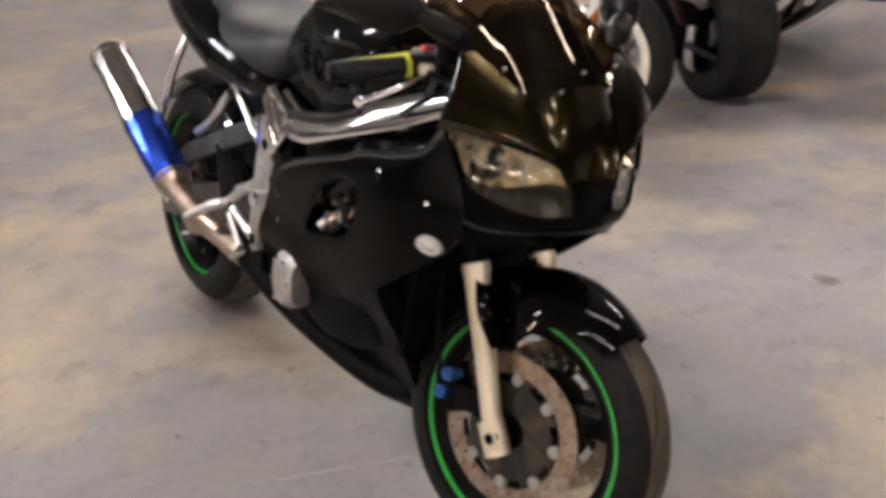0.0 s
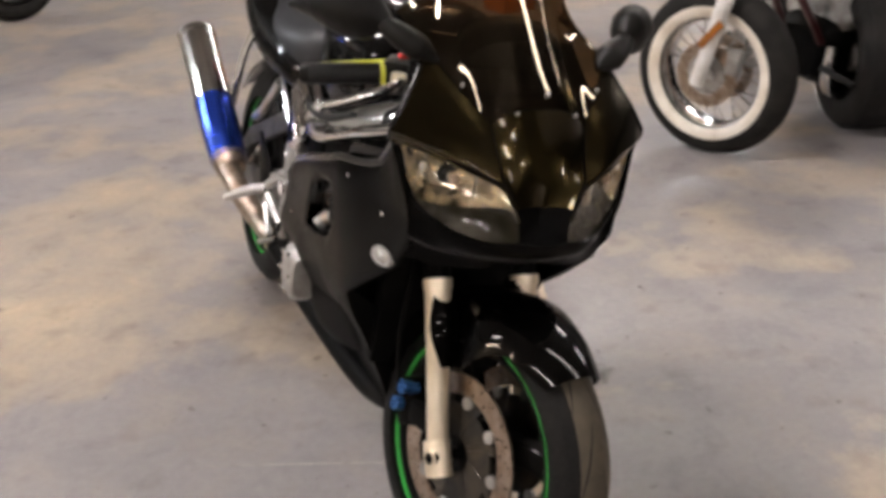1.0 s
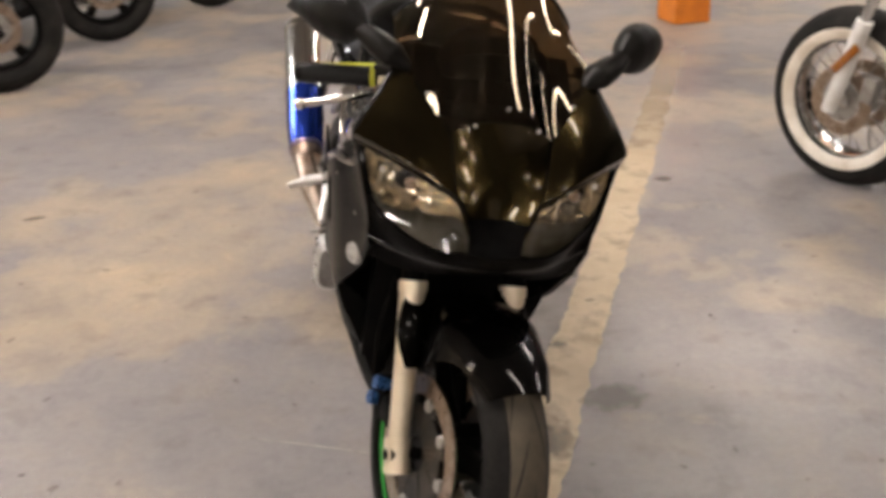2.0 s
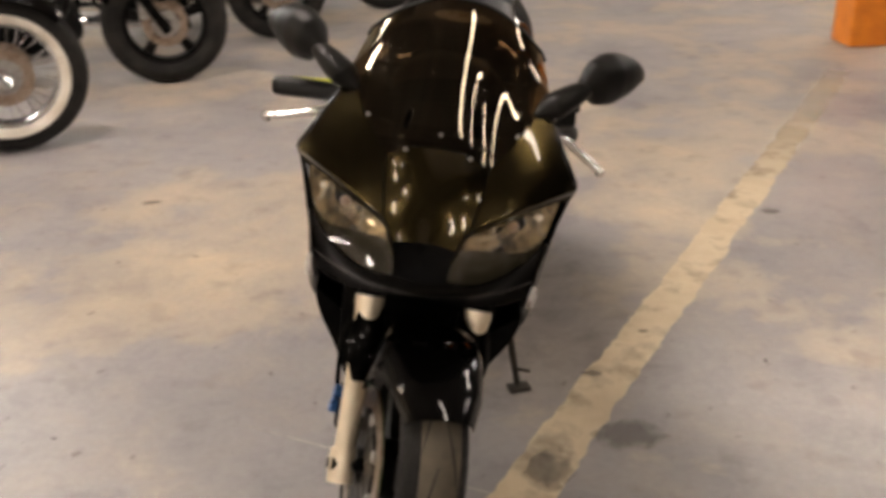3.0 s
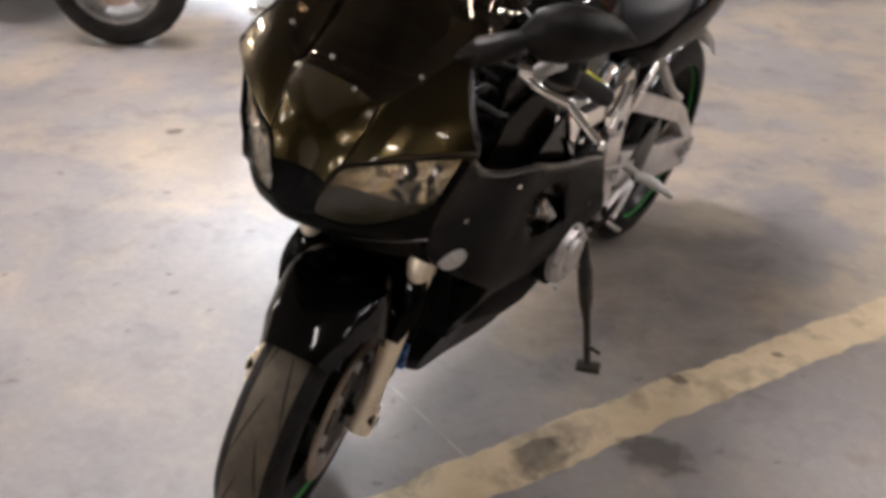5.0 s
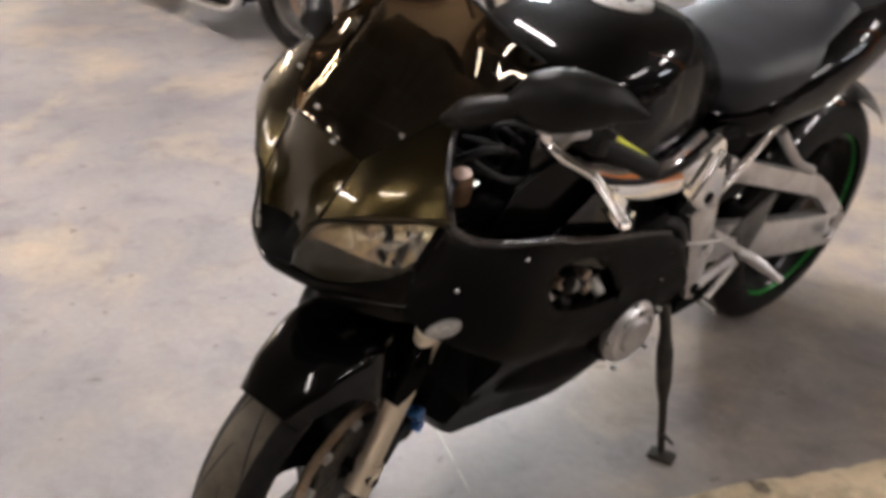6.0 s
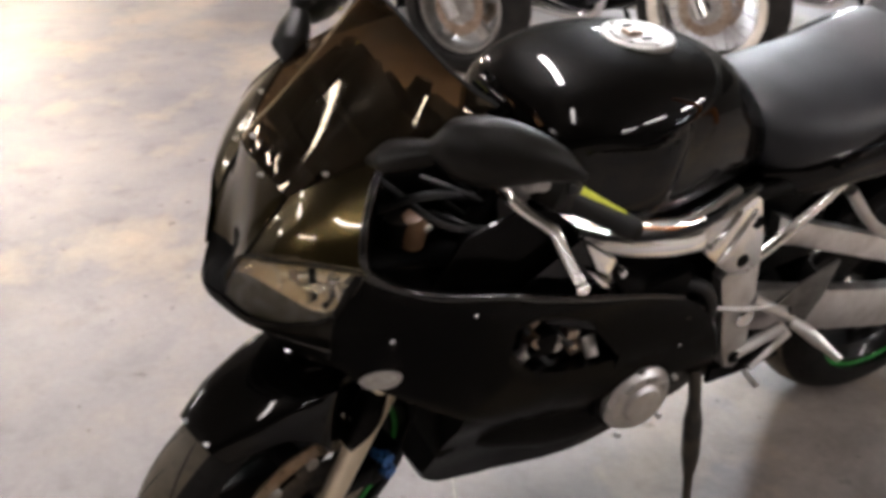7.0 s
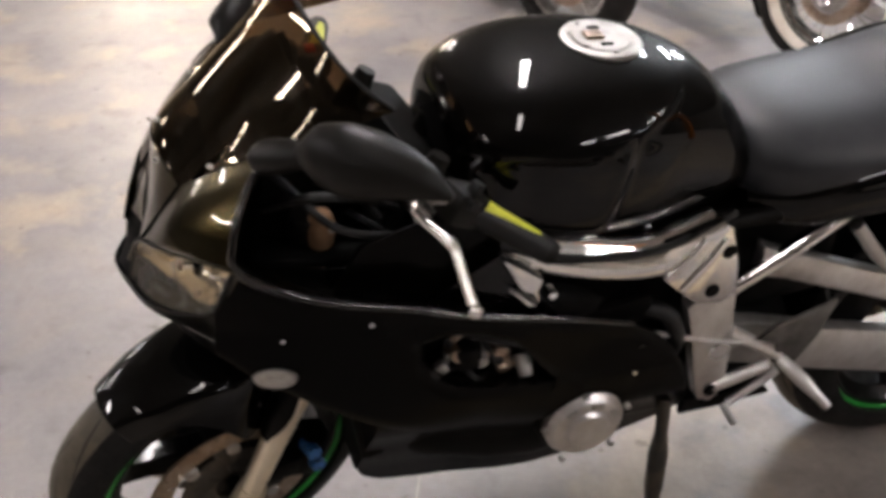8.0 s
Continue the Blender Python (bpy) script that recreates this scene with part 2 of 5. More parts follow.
    wire(m, mid, "Fac", mr, "Value"), wire(m, mr, "Result", b, "Roughness")
    bp = nd(m, "ShaderNodeBump")
    bp.inputs["Strength"].default_value, bp.inputs["Distance"].default_value = 0.25, 0.003
    wire(m, fine, "Fac", bp, "Height"), wire(m, bp, "Normal", b, "Normal")
    return m


def worn_line_material():
    m = worn(mat("worn_yellow_line_paint", (0.5, 0.36, 0.18), 0.5), (0.40, 0.325, 0.225), (0.60, 0.49, 0.335), 7.0, 0.34, 0.44, 0.3, 50, (0.4, 0.55))
    ramp = [n for n in m.node_tree.nodes if n.type == "VALTORGB"][0]
    x = ramp.color_ramp.elements.new(0.62)
    x.color = (0.52, 0.415, 0.275, 1)
    y = ramp.color_ramp.elements.new(0.78)
    y.color = (0.56, 0.45, 0.30, 1)
    return m


def faded(m, round_edge, thinned=False):
    """Lets a thin film on the floor thin out: towards its rim, or in worn patches."""
    t = m.node_tree
    b, out = t.nodes["Principled BSDF"], t.nodes["Material Output"]
    tc, noise = nd(m, "ShaderNodeTexCoord"), nd(m, "ShaderNodeTexNoise", scale=28 if round_edge else 8, detail=7, rough=0.6)
    wire(m, tc, "Object", noise, "Vector")
    ramp, mix, clear = nd(m, "ShaderNodeValToRGB"), nd(m, "ShaderNodeMixShader"), nd(m, "ShaderNodeBsdfTransparent")
    e = ramp.color_ramp.elements
    if round_edge:
        sub, flat, length, add = nd(m, "ShaderNodeVectorMath"), nd(m, "ShaderNodeVectorMath"), nd(m, "ShaderNodeVectorMath"), nd(m, "ShaderNodeMath")
        sub.operation, flat.operation, length.operation = "SUBTRACT", "MULTIPLY", "LENGTH"
        sub.inputs[1].default_value, flat.inputs[1].default_value = (0.5, 0.5, 0), (2, 2, 0)
        wire(m, tc, "Generated", sub, 0), wire(m, sub, 0, flat, 0), wire(m, flat, 0, length, 0)
        t.links.new(length.outputs["Value"], add.inputs[0]), t.links.new(noise.outputs["Fac"], add.inputs[1])
        t.links.new(add.outputs[0], ramp.inputs["Fac"])
        e[0].position, e[0].color = 0.72, (0.52, 0.52, 0.52, 1)
        e[1].position, e[1].color = 1.0, (0, 0, 0, 1)
        sc = nd(m, "ShaderNodeMath")
        sc.operation, sc.inputs[1].default_value = "MULTIPLY", 0.72
        t.links.new(add.outputs[0], sc.inputs[0]), t.links.new(sc.outputs[0], ramp.inputs["Fac"])
    else:
        wire(m, noise, "Fac", ramp, "Fac")
        e[0].position, e[0].color = 0.30, (0.50, 0.50, 0.50, 1)
        e[1].position, e[1].color = 0.48, (0.94, 0.94, 0.94, 1)
    left = ramp.outputs["Color"]
    if thinned:
        # the far end of the line is worn down to a trace
        split, fade, both_wear = nd(m, "ShaderNodeSeparateXYZ"), nd(m, "ShaderNodeMapRange"), nd(m, "ShaderNodeMath")
        fade.interpolation_type, both_wear.operation = "SMOOTHSTEP", "MULTIPLY"
        fade.inputs["From Min"].default_value, fade.inputs["From Max"].default_value = 0.60, 0.88
        fade.inputs["To Min"].default_value, fade.inputs["To Max"].default_value = 1.0, 0.30
        wire(m, tc, "Generated", split, 0), wire(m, split, "Y", fade, "Value")
        t.links.new(left, both_wear.inputs[0]), t.links.new(fade.outputs["Result"], both_wear.inputs[1])
        left = both_wear.outputs[0]
    t.links.new(left, mix.inputs[0]), wire(m, clear, 0, mix, 1)
    t.links.new(b.outputs[0], mix.inputs[2]), t.links.new(mix.outputs[0], out.inputs["Surface"])
    return m


FLOOR = floor_material()
LINE = faded(worn_line_material(), False, True)
CEIL = worn(mat("painted_concrete_ceiling", (0.5, 0.48, 0.45), 0.8), (0.13, 0.12, 0.11), (0.18, 0.165, 0.15), 0.6, bump=0.2, fine=12)
WALLM = worn(mat("painted_block_wall", (0.45, 0.42, 0.38), 0.7), (0.26, 0.243, 0.216), (0.33, 0.308, 0.278), 0.8, bump=0.2, fine=14)
STAIN = faded(worn(mat("oil_stain", (0.17, 0.15, 0.13), 0.4), (0.13, 0.115, 0.10), (0.20, 0.175, 0.15), 9, bump=0.1, fine=60), True)
JOINT = faded(worn(mat("dusty_joint_filler", (0.42, 0.39, 0.35), 0.7), (0.44, 0.41, 0.37), (0.30, 0.28, 0.26), 20, bump=0.2, fine=80), False)
COOL = mat("cool_diffuser", (0.9, 0.9, 0.9), 0.4, emit=(0.95, 0.97, 1.0), strength=95)
BRIGHT_COOL = mat("bright_cool_diffuser", (0.9, 0.9, 0.9), 0.4, emit=(0.93, 0.96, 1.0), strength=250)
WARM = mat("warm_diffuser", (0.9, 0.9, 0.9), 0.4, emit=(1.0, 0.91, 0.885), strength=92)
KEY = mat("key_diffuser", (0.9, 0.9, 0.9), 0.4, emit=(1.0, 0.915, 0.895), strength=160)
FAR = mat("far_diffuser", (0.9, 0.9, 0.9), 0.4, emit=(1.0, 0.91, 0.86), strength=140)
HALF = mat("half_bright_diffuser", (0.9, 0.9, 0.9), 0.4, emit=(1.0, 0.905, 0.86), strength=33)
BRIGHT_WARM = mat("bright_warm_diffuser", (0.9, 0.9, 0.9), 0.4, emit=(1.0, 0.80, 0.60), strength=230)


# ---- shape helpers ----
def part(name, bm, material, parent=None, label="", smooth=True, m=None, sheet=False):
    """Links a bmesh as one mesh object, under a thing or a part."""
    if m is not None:
        bmesh.ops.transform(bm, matrix=m, verts=bm.verts)
    if m is not None or not sheet:
        bmesh.ops.recalc_face_normals(bm, faces=bm.faces)
    me = bpy.data.meshes.new(name)
    bm.to_mesh(me)
    bm.free()
    me.materials.append(material)
    if smooth:
        me.polygons.foreach_set("use_smooth", [True] * len(me.polygons))
        me.set_sharp_from_angle(angle=radians(38))
    ob = new(name, me)
    ob.parent = parent
    if label:
        tagged(ob, label)
    return ob


def curve_points(pts, n):
    """Catmull-Rom through the points, n samples."""
    p = np.array(pts, float)
    if len(p) == 2:
        return np.linspace(p[0], p[1], n)
    d = np.concatenate([[0], np.cumsum(np.linalg.norm(np.diff(p, axis=0), axis=1))])
    q = np.vstack([2 * p[0] - p[1], p, 2 * p[-1] - p[-2]])
    out = []
    for s in np.linspace(0, d[-1], n):
        i = min(max(int(np.searchsorted(d, s, "right")) - 1, 0), len(p) - 2)
        t = (s - d[i]) / max(d[i + 1] - d[i], 1e-9)
        a, b, c, e = q[i], q[i + 1], q[i + 2], q[i + 3]
        out.append(0.5 * (2 * b + (c - a) * t + (2 * a - 5 * b + 4 * c - e) * t * t + (3 * b - a - 3 * c + e) * t ** 3))
    return np.array(out)


def grid_mesh(g, bm=None, close=False):
    """Quads over an array of points, rows by columns; close joins the last column to the first."""
    bm = bm or bmesh.new()
    vs = [[bm.verts.new(p) for p in row] for row in g]
    n = len(vs[0])
    for i in range(len(vs) - 1):
        for j in range(n if close else n - 1):
            a = (vs[i][j], vs[i][(j + 1) % n], vs[i + 1][(j + 1) % n], vs[i + 1][j])
            bm.faces.new(a)
    if close:
        bm.faces.new(vs[0]), bm.faces.new(vs[-1])
    return bm


def cells(g, keep):
    """Only those quads of an array of points for which keep(u, v) holds."""
    nv, nu = g.shape[:2]
    bm = bmesh.new()
    vs = {}
    for i in range(nv - 1):
        for j in range(nu - 1):
            if keep((j + 0.5) / (nu - 1), (i + 0.5) / (nv - 1)):
                bm.faces.new([vs.setdefault(p, bm.verts.new(g[p])) if p not in vs else vs[p] for p in ((i, j), (i, j + 1), (i + 1, j + 1), (i + 1, j))])
    return bm


def thick(bm, t):
    """Gives a sheet a thickness."""
    bmesh.ops.recalc_face_normals(bm, faces=bm.faces)
    bmesh.ops.solidify(bm, geom=bm.faces[:], thickness=t)
    return bm


def tube(pts, r, n=20, k=12, bm=None, flat=1.0):
    """A round rod or hose along a smooth curve; r is one radius or one for each end."""
    c = curve_points(pts, n)
    rad = np.interp(np.linspace(0, 1, n), np.linspace(0, 1, len(r)), r) if hasattr(r, "__len__") else np.full(n, r)
    rows, side = [], None
    for i in range(n):
        t = Vector(c[min(i + 1, n - 1)] - c[max(i - 1, 0)]).normalized()
        if side is None:
            side = t.orthogonal().normalized()
        side = (side - t * side.dot(t)).normalized()
        up = t.cross(side)
        rows.append([Vector(c[i]) + float(rad[i]) * (math.cos(a) * side + flat * math.sin(a) * up) for a in np.linspace(0, 2 * math.pi, k, endpoint=False)])
    return grid_mesh(rows, bm, True)


def loft(secs, n=28, k=28, bm=None):
    """A closed body along y: sections (y, cx, cz, half_width, half_height, squareness)."""
    s = curve_points(secs, n)
    rows = []
    for y, cx, cz, w, h, e in s:
        row = []
        for a in np.linspace(0, 2 * math.pi, k, endpoint=False):
            ca, sa = math.cos(a), math.sin(a)
            row.append((cx + w * math.copysign(abs(ca) ** (2 / e), ca), y, cz + h * math.copysign(abs(sa) ** (2 / e), sa)))
        rows.append(row)
    return grid_mesh(rows, bm, True)


def pod(axis_pts, sizes, n=20, k=20):
    """A closed body along any curve; sizes are (across, high) at even steps; high is along z."""
    c = curve_points(axis_pts, n)
    s = np.array(sizes, float)
    u = np.linspace(0, 1, len(s))
    rows = []
    for i in range(n):
        t = Vector(c[min(i + 1, n - 1)] - c[max(i - 1, 0)]).normalized()
        a_dir = t.cross(Vector((0, 0, 1))).normalized()
        up = a_dir.cross(t)
        w, h = float(np.interp(i / (n - 1), u, s[:, 0])), float(np.interp(i / (n - 1), u, s[:, 1]))
        rows.append([Vector(c[i]) + w * math.cos(a) * a_dir + h * math.sin(a) * up for a in np.linspace(0, 2 * math.pi, k, endpoint=False)])
    return grid_mesh(rows, None, True)


def coons(bottom, top, left, right, nu=20, nv=16, bulge=0.0, low=1.0):
    """A smooth patch between four border curves, as an array of points."""
    b, t = curve_points(bottom, nu), curve_points(top, nu)
    l, r = curve_points(left, nv), curve_points(right, nv)
    u, v = np.linspace(0, 1, nu)[None, :, None], np.linspace(0, 1, nv)[:, None, None]
    g = (1 - v) * b[None] + v * t[None] + (1 - u) * l[:, None] + u * r[:, None]
    g -= (1 - u) * (1 - v) * b[0] + u * (1 - v) * b[-1] + (1 - u) * v * t[0] + u * v * t[-1]
    return swell(g, bulge, low)


def swell(g, bulge, low=1.0):
    """Pushes a patch out in its middle; low under 1 moves the fullest part towards its first row."""
    if bulge:
        nv, nu = g.shape[:2]
        nrm = np.cross(np.gradient(g, axis=1), np.gradient(g, axis=0))
        nrm /= np.maximum(np.linalg.norm(nrm, axis=2, keepdims=True), 1e-9)
        g = g + bulge * nrm * (np.sin(np.linspace(0, math.pi, nu))[None, :, None] * np.sin(math.pi * np.linspace(0, 1, nv) ** low)[:, None, None])
    return g


def crown(g, bulge, across, up):
    """Pushes a patch out by two weights, one along its rows and one over them."""
    nv, nu = g.shape[:2]
    nrm = np.cross(np.gradient(g, axis=1), np.gradient(g, axis=0))
    nrm /= np.maximum(np.linalg.norm(nrm, axis=2, keepdims=True), 1e-9)
    return g + bulge * nrm * (across(np.linspace(0, 1, nu))[None, :, None] * up(np.linspace(0, 1, nv))[:, None, None])


def shoulder(v, at, power):
    """Rises fast from 0 to 1 at one place, then falls evenly back to 0."""
    return np.where(v < at, np.sin(0.5 * math.pi * np.minimum(v / at, 1)), 1 - (np.maximum(v - at, 0) / (1 - at)) ** power)


def ruled(a, b, nu=40, nv=14, bulge=0.0):
    a, b = curve_points(a, nu), curve_points(b, nu)
    v = np.linspace(0, 1, nv)[:, None, None]
    return swell((1 - v) * a[None] + v * b[None], bulge)


def both(pts):
    """A border mirrored about the middle plane, from the right side to the left; pts runs from the middle outwards."""
    return [(-x, y, z) for x, y, z in reversed(pts) if abs(x) > 1e-6] + list(pts)


def plate(outline, x, t, bevel=0.004, bm=None):
    """A flat plate with a side-view outline of (y, z), t thick, its middle at x."""
    bm = bm or bmesh.new()
    f = bm.faces.new([bm.verts.new((x - t / 2, y, z)) for y, z in outline])
    e = bmesh.ops.extrude_face_region(bm, geom=[f])
    vs = [v for v in e["geom"] if isinstance(v, bmesh.types.BMVert)]
    bmesh.ops.translate(bm, verts=vs, vec=(t, 0, 0))
    if bevel:
        rim = [ed for ed in bm.edges if abs(ed.verts[0].co.x - ed.verts[1].co.x) < 1e-6]
        bmesh.ops.bevel(bm, geom=rim, offset=bevel, segments=2, affect="EDGES", profile=0.6)
    return bm


def block(cx, cy, cz, sx, sy, sz, bevel=0.006, m=None, bm=None):
    bm = bm or bmesh.new()
    g = bmesh.ops.create_cube(bm, size=1.0)
    bmesh.ops.transform(bm, matrix=Matrix.Diagonal((sx, sy, sz, 1)), verts=g["verts"])
    if bevel:
        es = list({e for v in g["verts"] for e in v.link_edges})
        bmesh.ops.bevel(bm, geom=es, offset=bevel, segments=2, affect="EDGES", profile=0.6)
    place = Matrix.Translation((cx, cy, cz)) @ (m or Matrix())
    bmesh.ops.transform(bm, matrix=place, verts=bm.verts)
    return bm


def lathe_x(profile, n=72, c=(0, 0, 0), bm=None):
    """Turns a closed profile of (x, radius) about the x axis through c."""
    bm = bm or bmesh.new()
    rows = []
    for a in np.linspace(0, 2 * math.pi, n, endpoint=False):
        rows.append([bm.verts.new((c[0] + x, c[1] + r * math.cos(a), c[2] + r * math.sin(a))) for x, r in profile])
    k = len(profile)
    for i in range(n):
        for j in range(k):
            p, q = rows[i], rows[(i + 1) % n]
            bm.faces.new((p[j], p[(j + 1) % k], q[(j + 1) % k], q[j]))
    return bm


def puck(x0, x1, r, c, n=32, lip=0.0):
    """A round boss along x from x0 to x1 with softened rims."""
    l = lip or min(r * 0.12, abs(x1 - x0) * 0.4)
    s = 1 if x1 > x0 else -1
    prof = [(x0, r * 0.02), (x0, r - l), (x0 + s * l, r), (x1 - s * l, r), (x1, r - l), (x1, r * 0.02)]
    return lathe_x(prof, n, (0, c[0], c[1]))


def tyre_profile(w, r, rim):
    """Round motorcycle tyre section, closed."""
    pts = []
    for a in np.linspace(-math.pi * 0.5, math.pi * 0.5, 15):
        pts.append((w / 2 * math.sin(a), r - (w * 0.46) * (1 - math.cos(a))))
    pts += [(w * 0.49, r - w * 0.52), (w * 0.40, rim + 0.006), (w * 0.36, rim - 0.004), (-w * 0.36, rim - 0.004), (-w * 0.40, rim + 0.006), (-w * 0.49, r - w * 0.52)]
    return pts


def drilled_disc(x, t, r0, r1, c, n=44, rows=2):
    """A brake disc with real holes, t thick."""
    bm = bmesh.new()
    cache = {}

    def vert(y, z):
        k = (round(y, 5), round(z, 5))
        if k not in cache:
            cache[k] = bm.verts.new((x, c[0] + y, c[1] + z))
        return cache[k]

    dr = (r1 - r0) / rows
    for j in range(rows):
        for i in range(n):
            a0, a1 = 2 * math.pi * i / n, 2 * math.pi * (i + 1) / n
            ra, rb = r0 + j * dr, r0 + (j + 1) * dr
            am, rm = (a0 + a1) / 2, (ra + rb) / 2
            box = [(ra, a0), (ra, a1), (rb, a1), (rb, a0)]
            outer = [vert(q * math.cos(p), q * math.sin(p)) for q, p in box]
            if (i + j) % 2:
                bm.faces.new(outer)
                continue
            h = 0.0042
            cy, cz = rm * math.cos(am), rm * math.sin(am)
            hole = []
            for q, p in box:
                y, z = q * math.cos(p) - cy, q * math.sin(p) - cz
                l = math.hypot(y, z)
                hole.append((cy + h * y / l, cz + h * z / l))
            hv = [vert(*p) for p in hole]
            for k in range(4):
                bm.faces.new((outer[k], outer[(k + 1) % 4], hv[(k + 1) % 4], hv[k]))
    return thick(bm, t)


def spokes_cast(c, r0, r1, x, count, w0, w1, t, twist=0.0, phase=0.0):
    """Cast wheel spokes as tapered bars between hub and rim."""
    bm = bmesh.new()
    for i in range(count):
        a = 2 * math.pi * i / count + phase
        vs = []
        for r, w, dx, b in ((r0, w0, t, a), ((r0 + r1) / 2, (w0 + w1) / 2 * 0.9, t * 0.8, a + twist * 0.5), (r1, w1, t * 0.7, a + twist)):
            ring = []
            for sx, sw in ((-1, -1), (1, -1), (1, 1), (-1, 1)):
                y, z = r * math.cos(b) - sw * w * math.sin(b), r * math.sin(b) + sw * w * math.cos(b)
                ring.append(bm.verts.new((x + sx * dx, c[0] + y, c[1] + z)))
            vs.append(ring)
        for p, q in zip(vs, vs[1:]):
            for k in range(4):
                bm.faces.new((p[k], p[(k + 1) % 4], q[(k + 1) % 4], q[k]))
        bm.faces.new(vs[0]), bm.faces.new(vs[-1])
    bmesh.ops.recalc_face_normals(bm, faces=bm.faces)
    bmesh.ops.bevel(bm, geom=bm.edges[:], offset=0.003, segments=1, affect="EDGES")
    return bm


def thing(name, label, category, m=None, group="", kind=""):
    e = new(name)
    e.matrix_basis = m or Matrix()
    return tagged(e, label, category, group, kind)


def solid(name, bm, material, label, category="", kind="structure", smooth=False):
    return tagged(part(name, bm, material, None, "", smooth), label, category, "", kind)


# ---- the hall ----
def slab(x0, y0, z0, x1, y1, z1, bevel=0.0):
    return block((x0 + x1) / 2, (y0 + y1) / 2, (z0 + z1) / 2, x1 - x0, y1 - y0, z1 - z0, bevel)


X0, X1, Y0, Y1, HIGH = -20.0, 24.0, -34.0, 20.0, 4.9
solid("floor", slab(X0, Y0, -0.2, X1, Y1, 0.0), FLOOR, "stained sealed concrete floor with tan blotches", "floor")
solid("ceiling", slab(X0, Y0, HIGH, X1, Y1, HIGH + 0.2), CEIL, "painted concrete ceiling over the parking hall", "ceiling")
solid("wall_north", slab(X0, Y1, 0, X1, Y1 + 0.2, HIGH), WALLM, "plain painted block wall of the hall", "wall")
solid("wall_south", slab(X0, Y0 - 0.2, 0, X1, Y0, HIGH), WALLM, "plain painted block wall of the hall", "wall")
solid("wall_west", slab(X0 - 0.2, Y0 - 0.2, 0, X0, Y1 + 0.2, HIGH), WALLM, "plain painted block wall of the hall", "wall")
solid("wall_east", slab(X1, Y0 - 0.2, 0, X1 + 0.2, Y1 + 0.2, HIGH), WALLM, "plain painted block wall of the hall", "wall")


def ragged_strip(a, b, w, step, wob, z, seed):
    """A painted floor line with worn, uneven edges, a few millimetres thick."""
    rng = random.Random(seed)
    a, b = Vector(a), Vector(b)
    n = int((b - a).length / step)
    side = Vector((-(b - a).y, (b - a).x, 0)).normalized()
    rows = []
    l = r = 0.0
    for i in range(n + 1):
        l, r = 0.6 * l + rng.uniform(-wob, wob), 0.6 * r + rng.uniform(-wob, wob)
        p = a.lerp(b, i / n)
        rows.append([p + side * (w / 2 + l) + Vector((0, 0, z)), p - side * (w / 2 + r) + Vector((0, 0, z))])
    return grid_mesh(rows)


solid("road_line", ragged_strip((-0.52, -1.35, 0), (2.0, 3.95, 0), 0.116, 0.025, 0.006, 0.0025, 4), LINE, "worn ochre yellow bay line painted on concrete", "floor line")


solid("floor_joint", ragged_strip((-0.35, 0.555, 0), (0.30, 0.28, 0), 0.005, 0.05, 0.0008, 0.0015, 8), JOINT, "thin pale joint line in the concrete", "floor joint")


def blot(cx, cy, rx, ry, turn, z, seed, n=40, rough=0.12):
    rng = random.Random(seed)
    bm = bmesh.new()
    ph = [rng.uniform(0, 6.28) for _ in range(4)]
    vs = []
    for a in np.linspace(0, 2 * math.pi, n, endpoint=False):
        k = 1 + rough * (math.sin(2 * a + ph[0]) + 0.7 * math.sin(3 * a + ph[1]) + 0.5 * math.sin(5 * a + ph[2]) + 0.4 * math.sin(9 * a + ph[3]))
        x, y = rx * k * math.cos(a), ry * k * math.sin(a)
        vs.append(bm.verts.new((cx + x * math.cos(turn) - y * math.sin(turn), cy + x * math.sin(turn) + y * math.cos(turn), z)))
    bm.faces.new(vs)
    return bm


def strip_light(x, y, m, length=2.4):
    """A hanging tube lamp: white tray, glowing diffuser, two hangers."""
    e = thing("ceiling_light", "white strip lamp with a glowing diffuser under the ceiling", "lamp", pose(x, y, HIGH - 0.35, 0, 0, -25), "strip lamps")
    part("tray", block(0, 0, 0.05, length + 0.06, 0.24, 0.05, 0.005), WHITE, e, "", False)
    part("diffuser", block(0, 0, 0.0, length, 0.17, 0.05, 0.015), m, e)
    for s in (-1, 1):
        part("hanger", tube([(s * length * 0.35, 0, 0.07), (s * length * 0.35, 0, 0.35)], 0.006, 2, 6), CAST, e)
    return e


for x, y, m in ((2.8, -0.95, HALF), (0.3, -6.8, WARM), (4.8, -6.2, HALF), (-2.6, -12.0, FAR), (-6.4, -7.0, WARM), (-11.0, -6.0, FAR), (-14.0, -13.0, FAR), (8.0, -14.0, FAR), (-1.85, 1.1, KEY), (3.4, 6.6, FAR), (6.8, 4.4, WARM), (11.0, 3.0, WARM), (-5.4, 5.6, COOL), (-7.7, 8.3, BRIGHT_COOL), (-10.4, 11.2, BRIGHT_COOL), (-13.2, 14.2, BRIGHT_COOL), (-9.0, 0.4, WARM), (-15.0, 0.3, BRIGHT_WARM), (-18.4, 1.7, BRIGHT_WARM), (8.8, 9.6, COOL)):
    strip_light(x, y, m)

column = thing("column", "orange painted square steel column standing on concrete", "column", pose(2.33, 4.66, 0, 0, 0, 8), kind="structure")
part("shaft", slab(-0.12, -0.12, 0.0, 0.12, 0.12, HIGH - 0.002, 0.012), ORANGE, column, "", False)

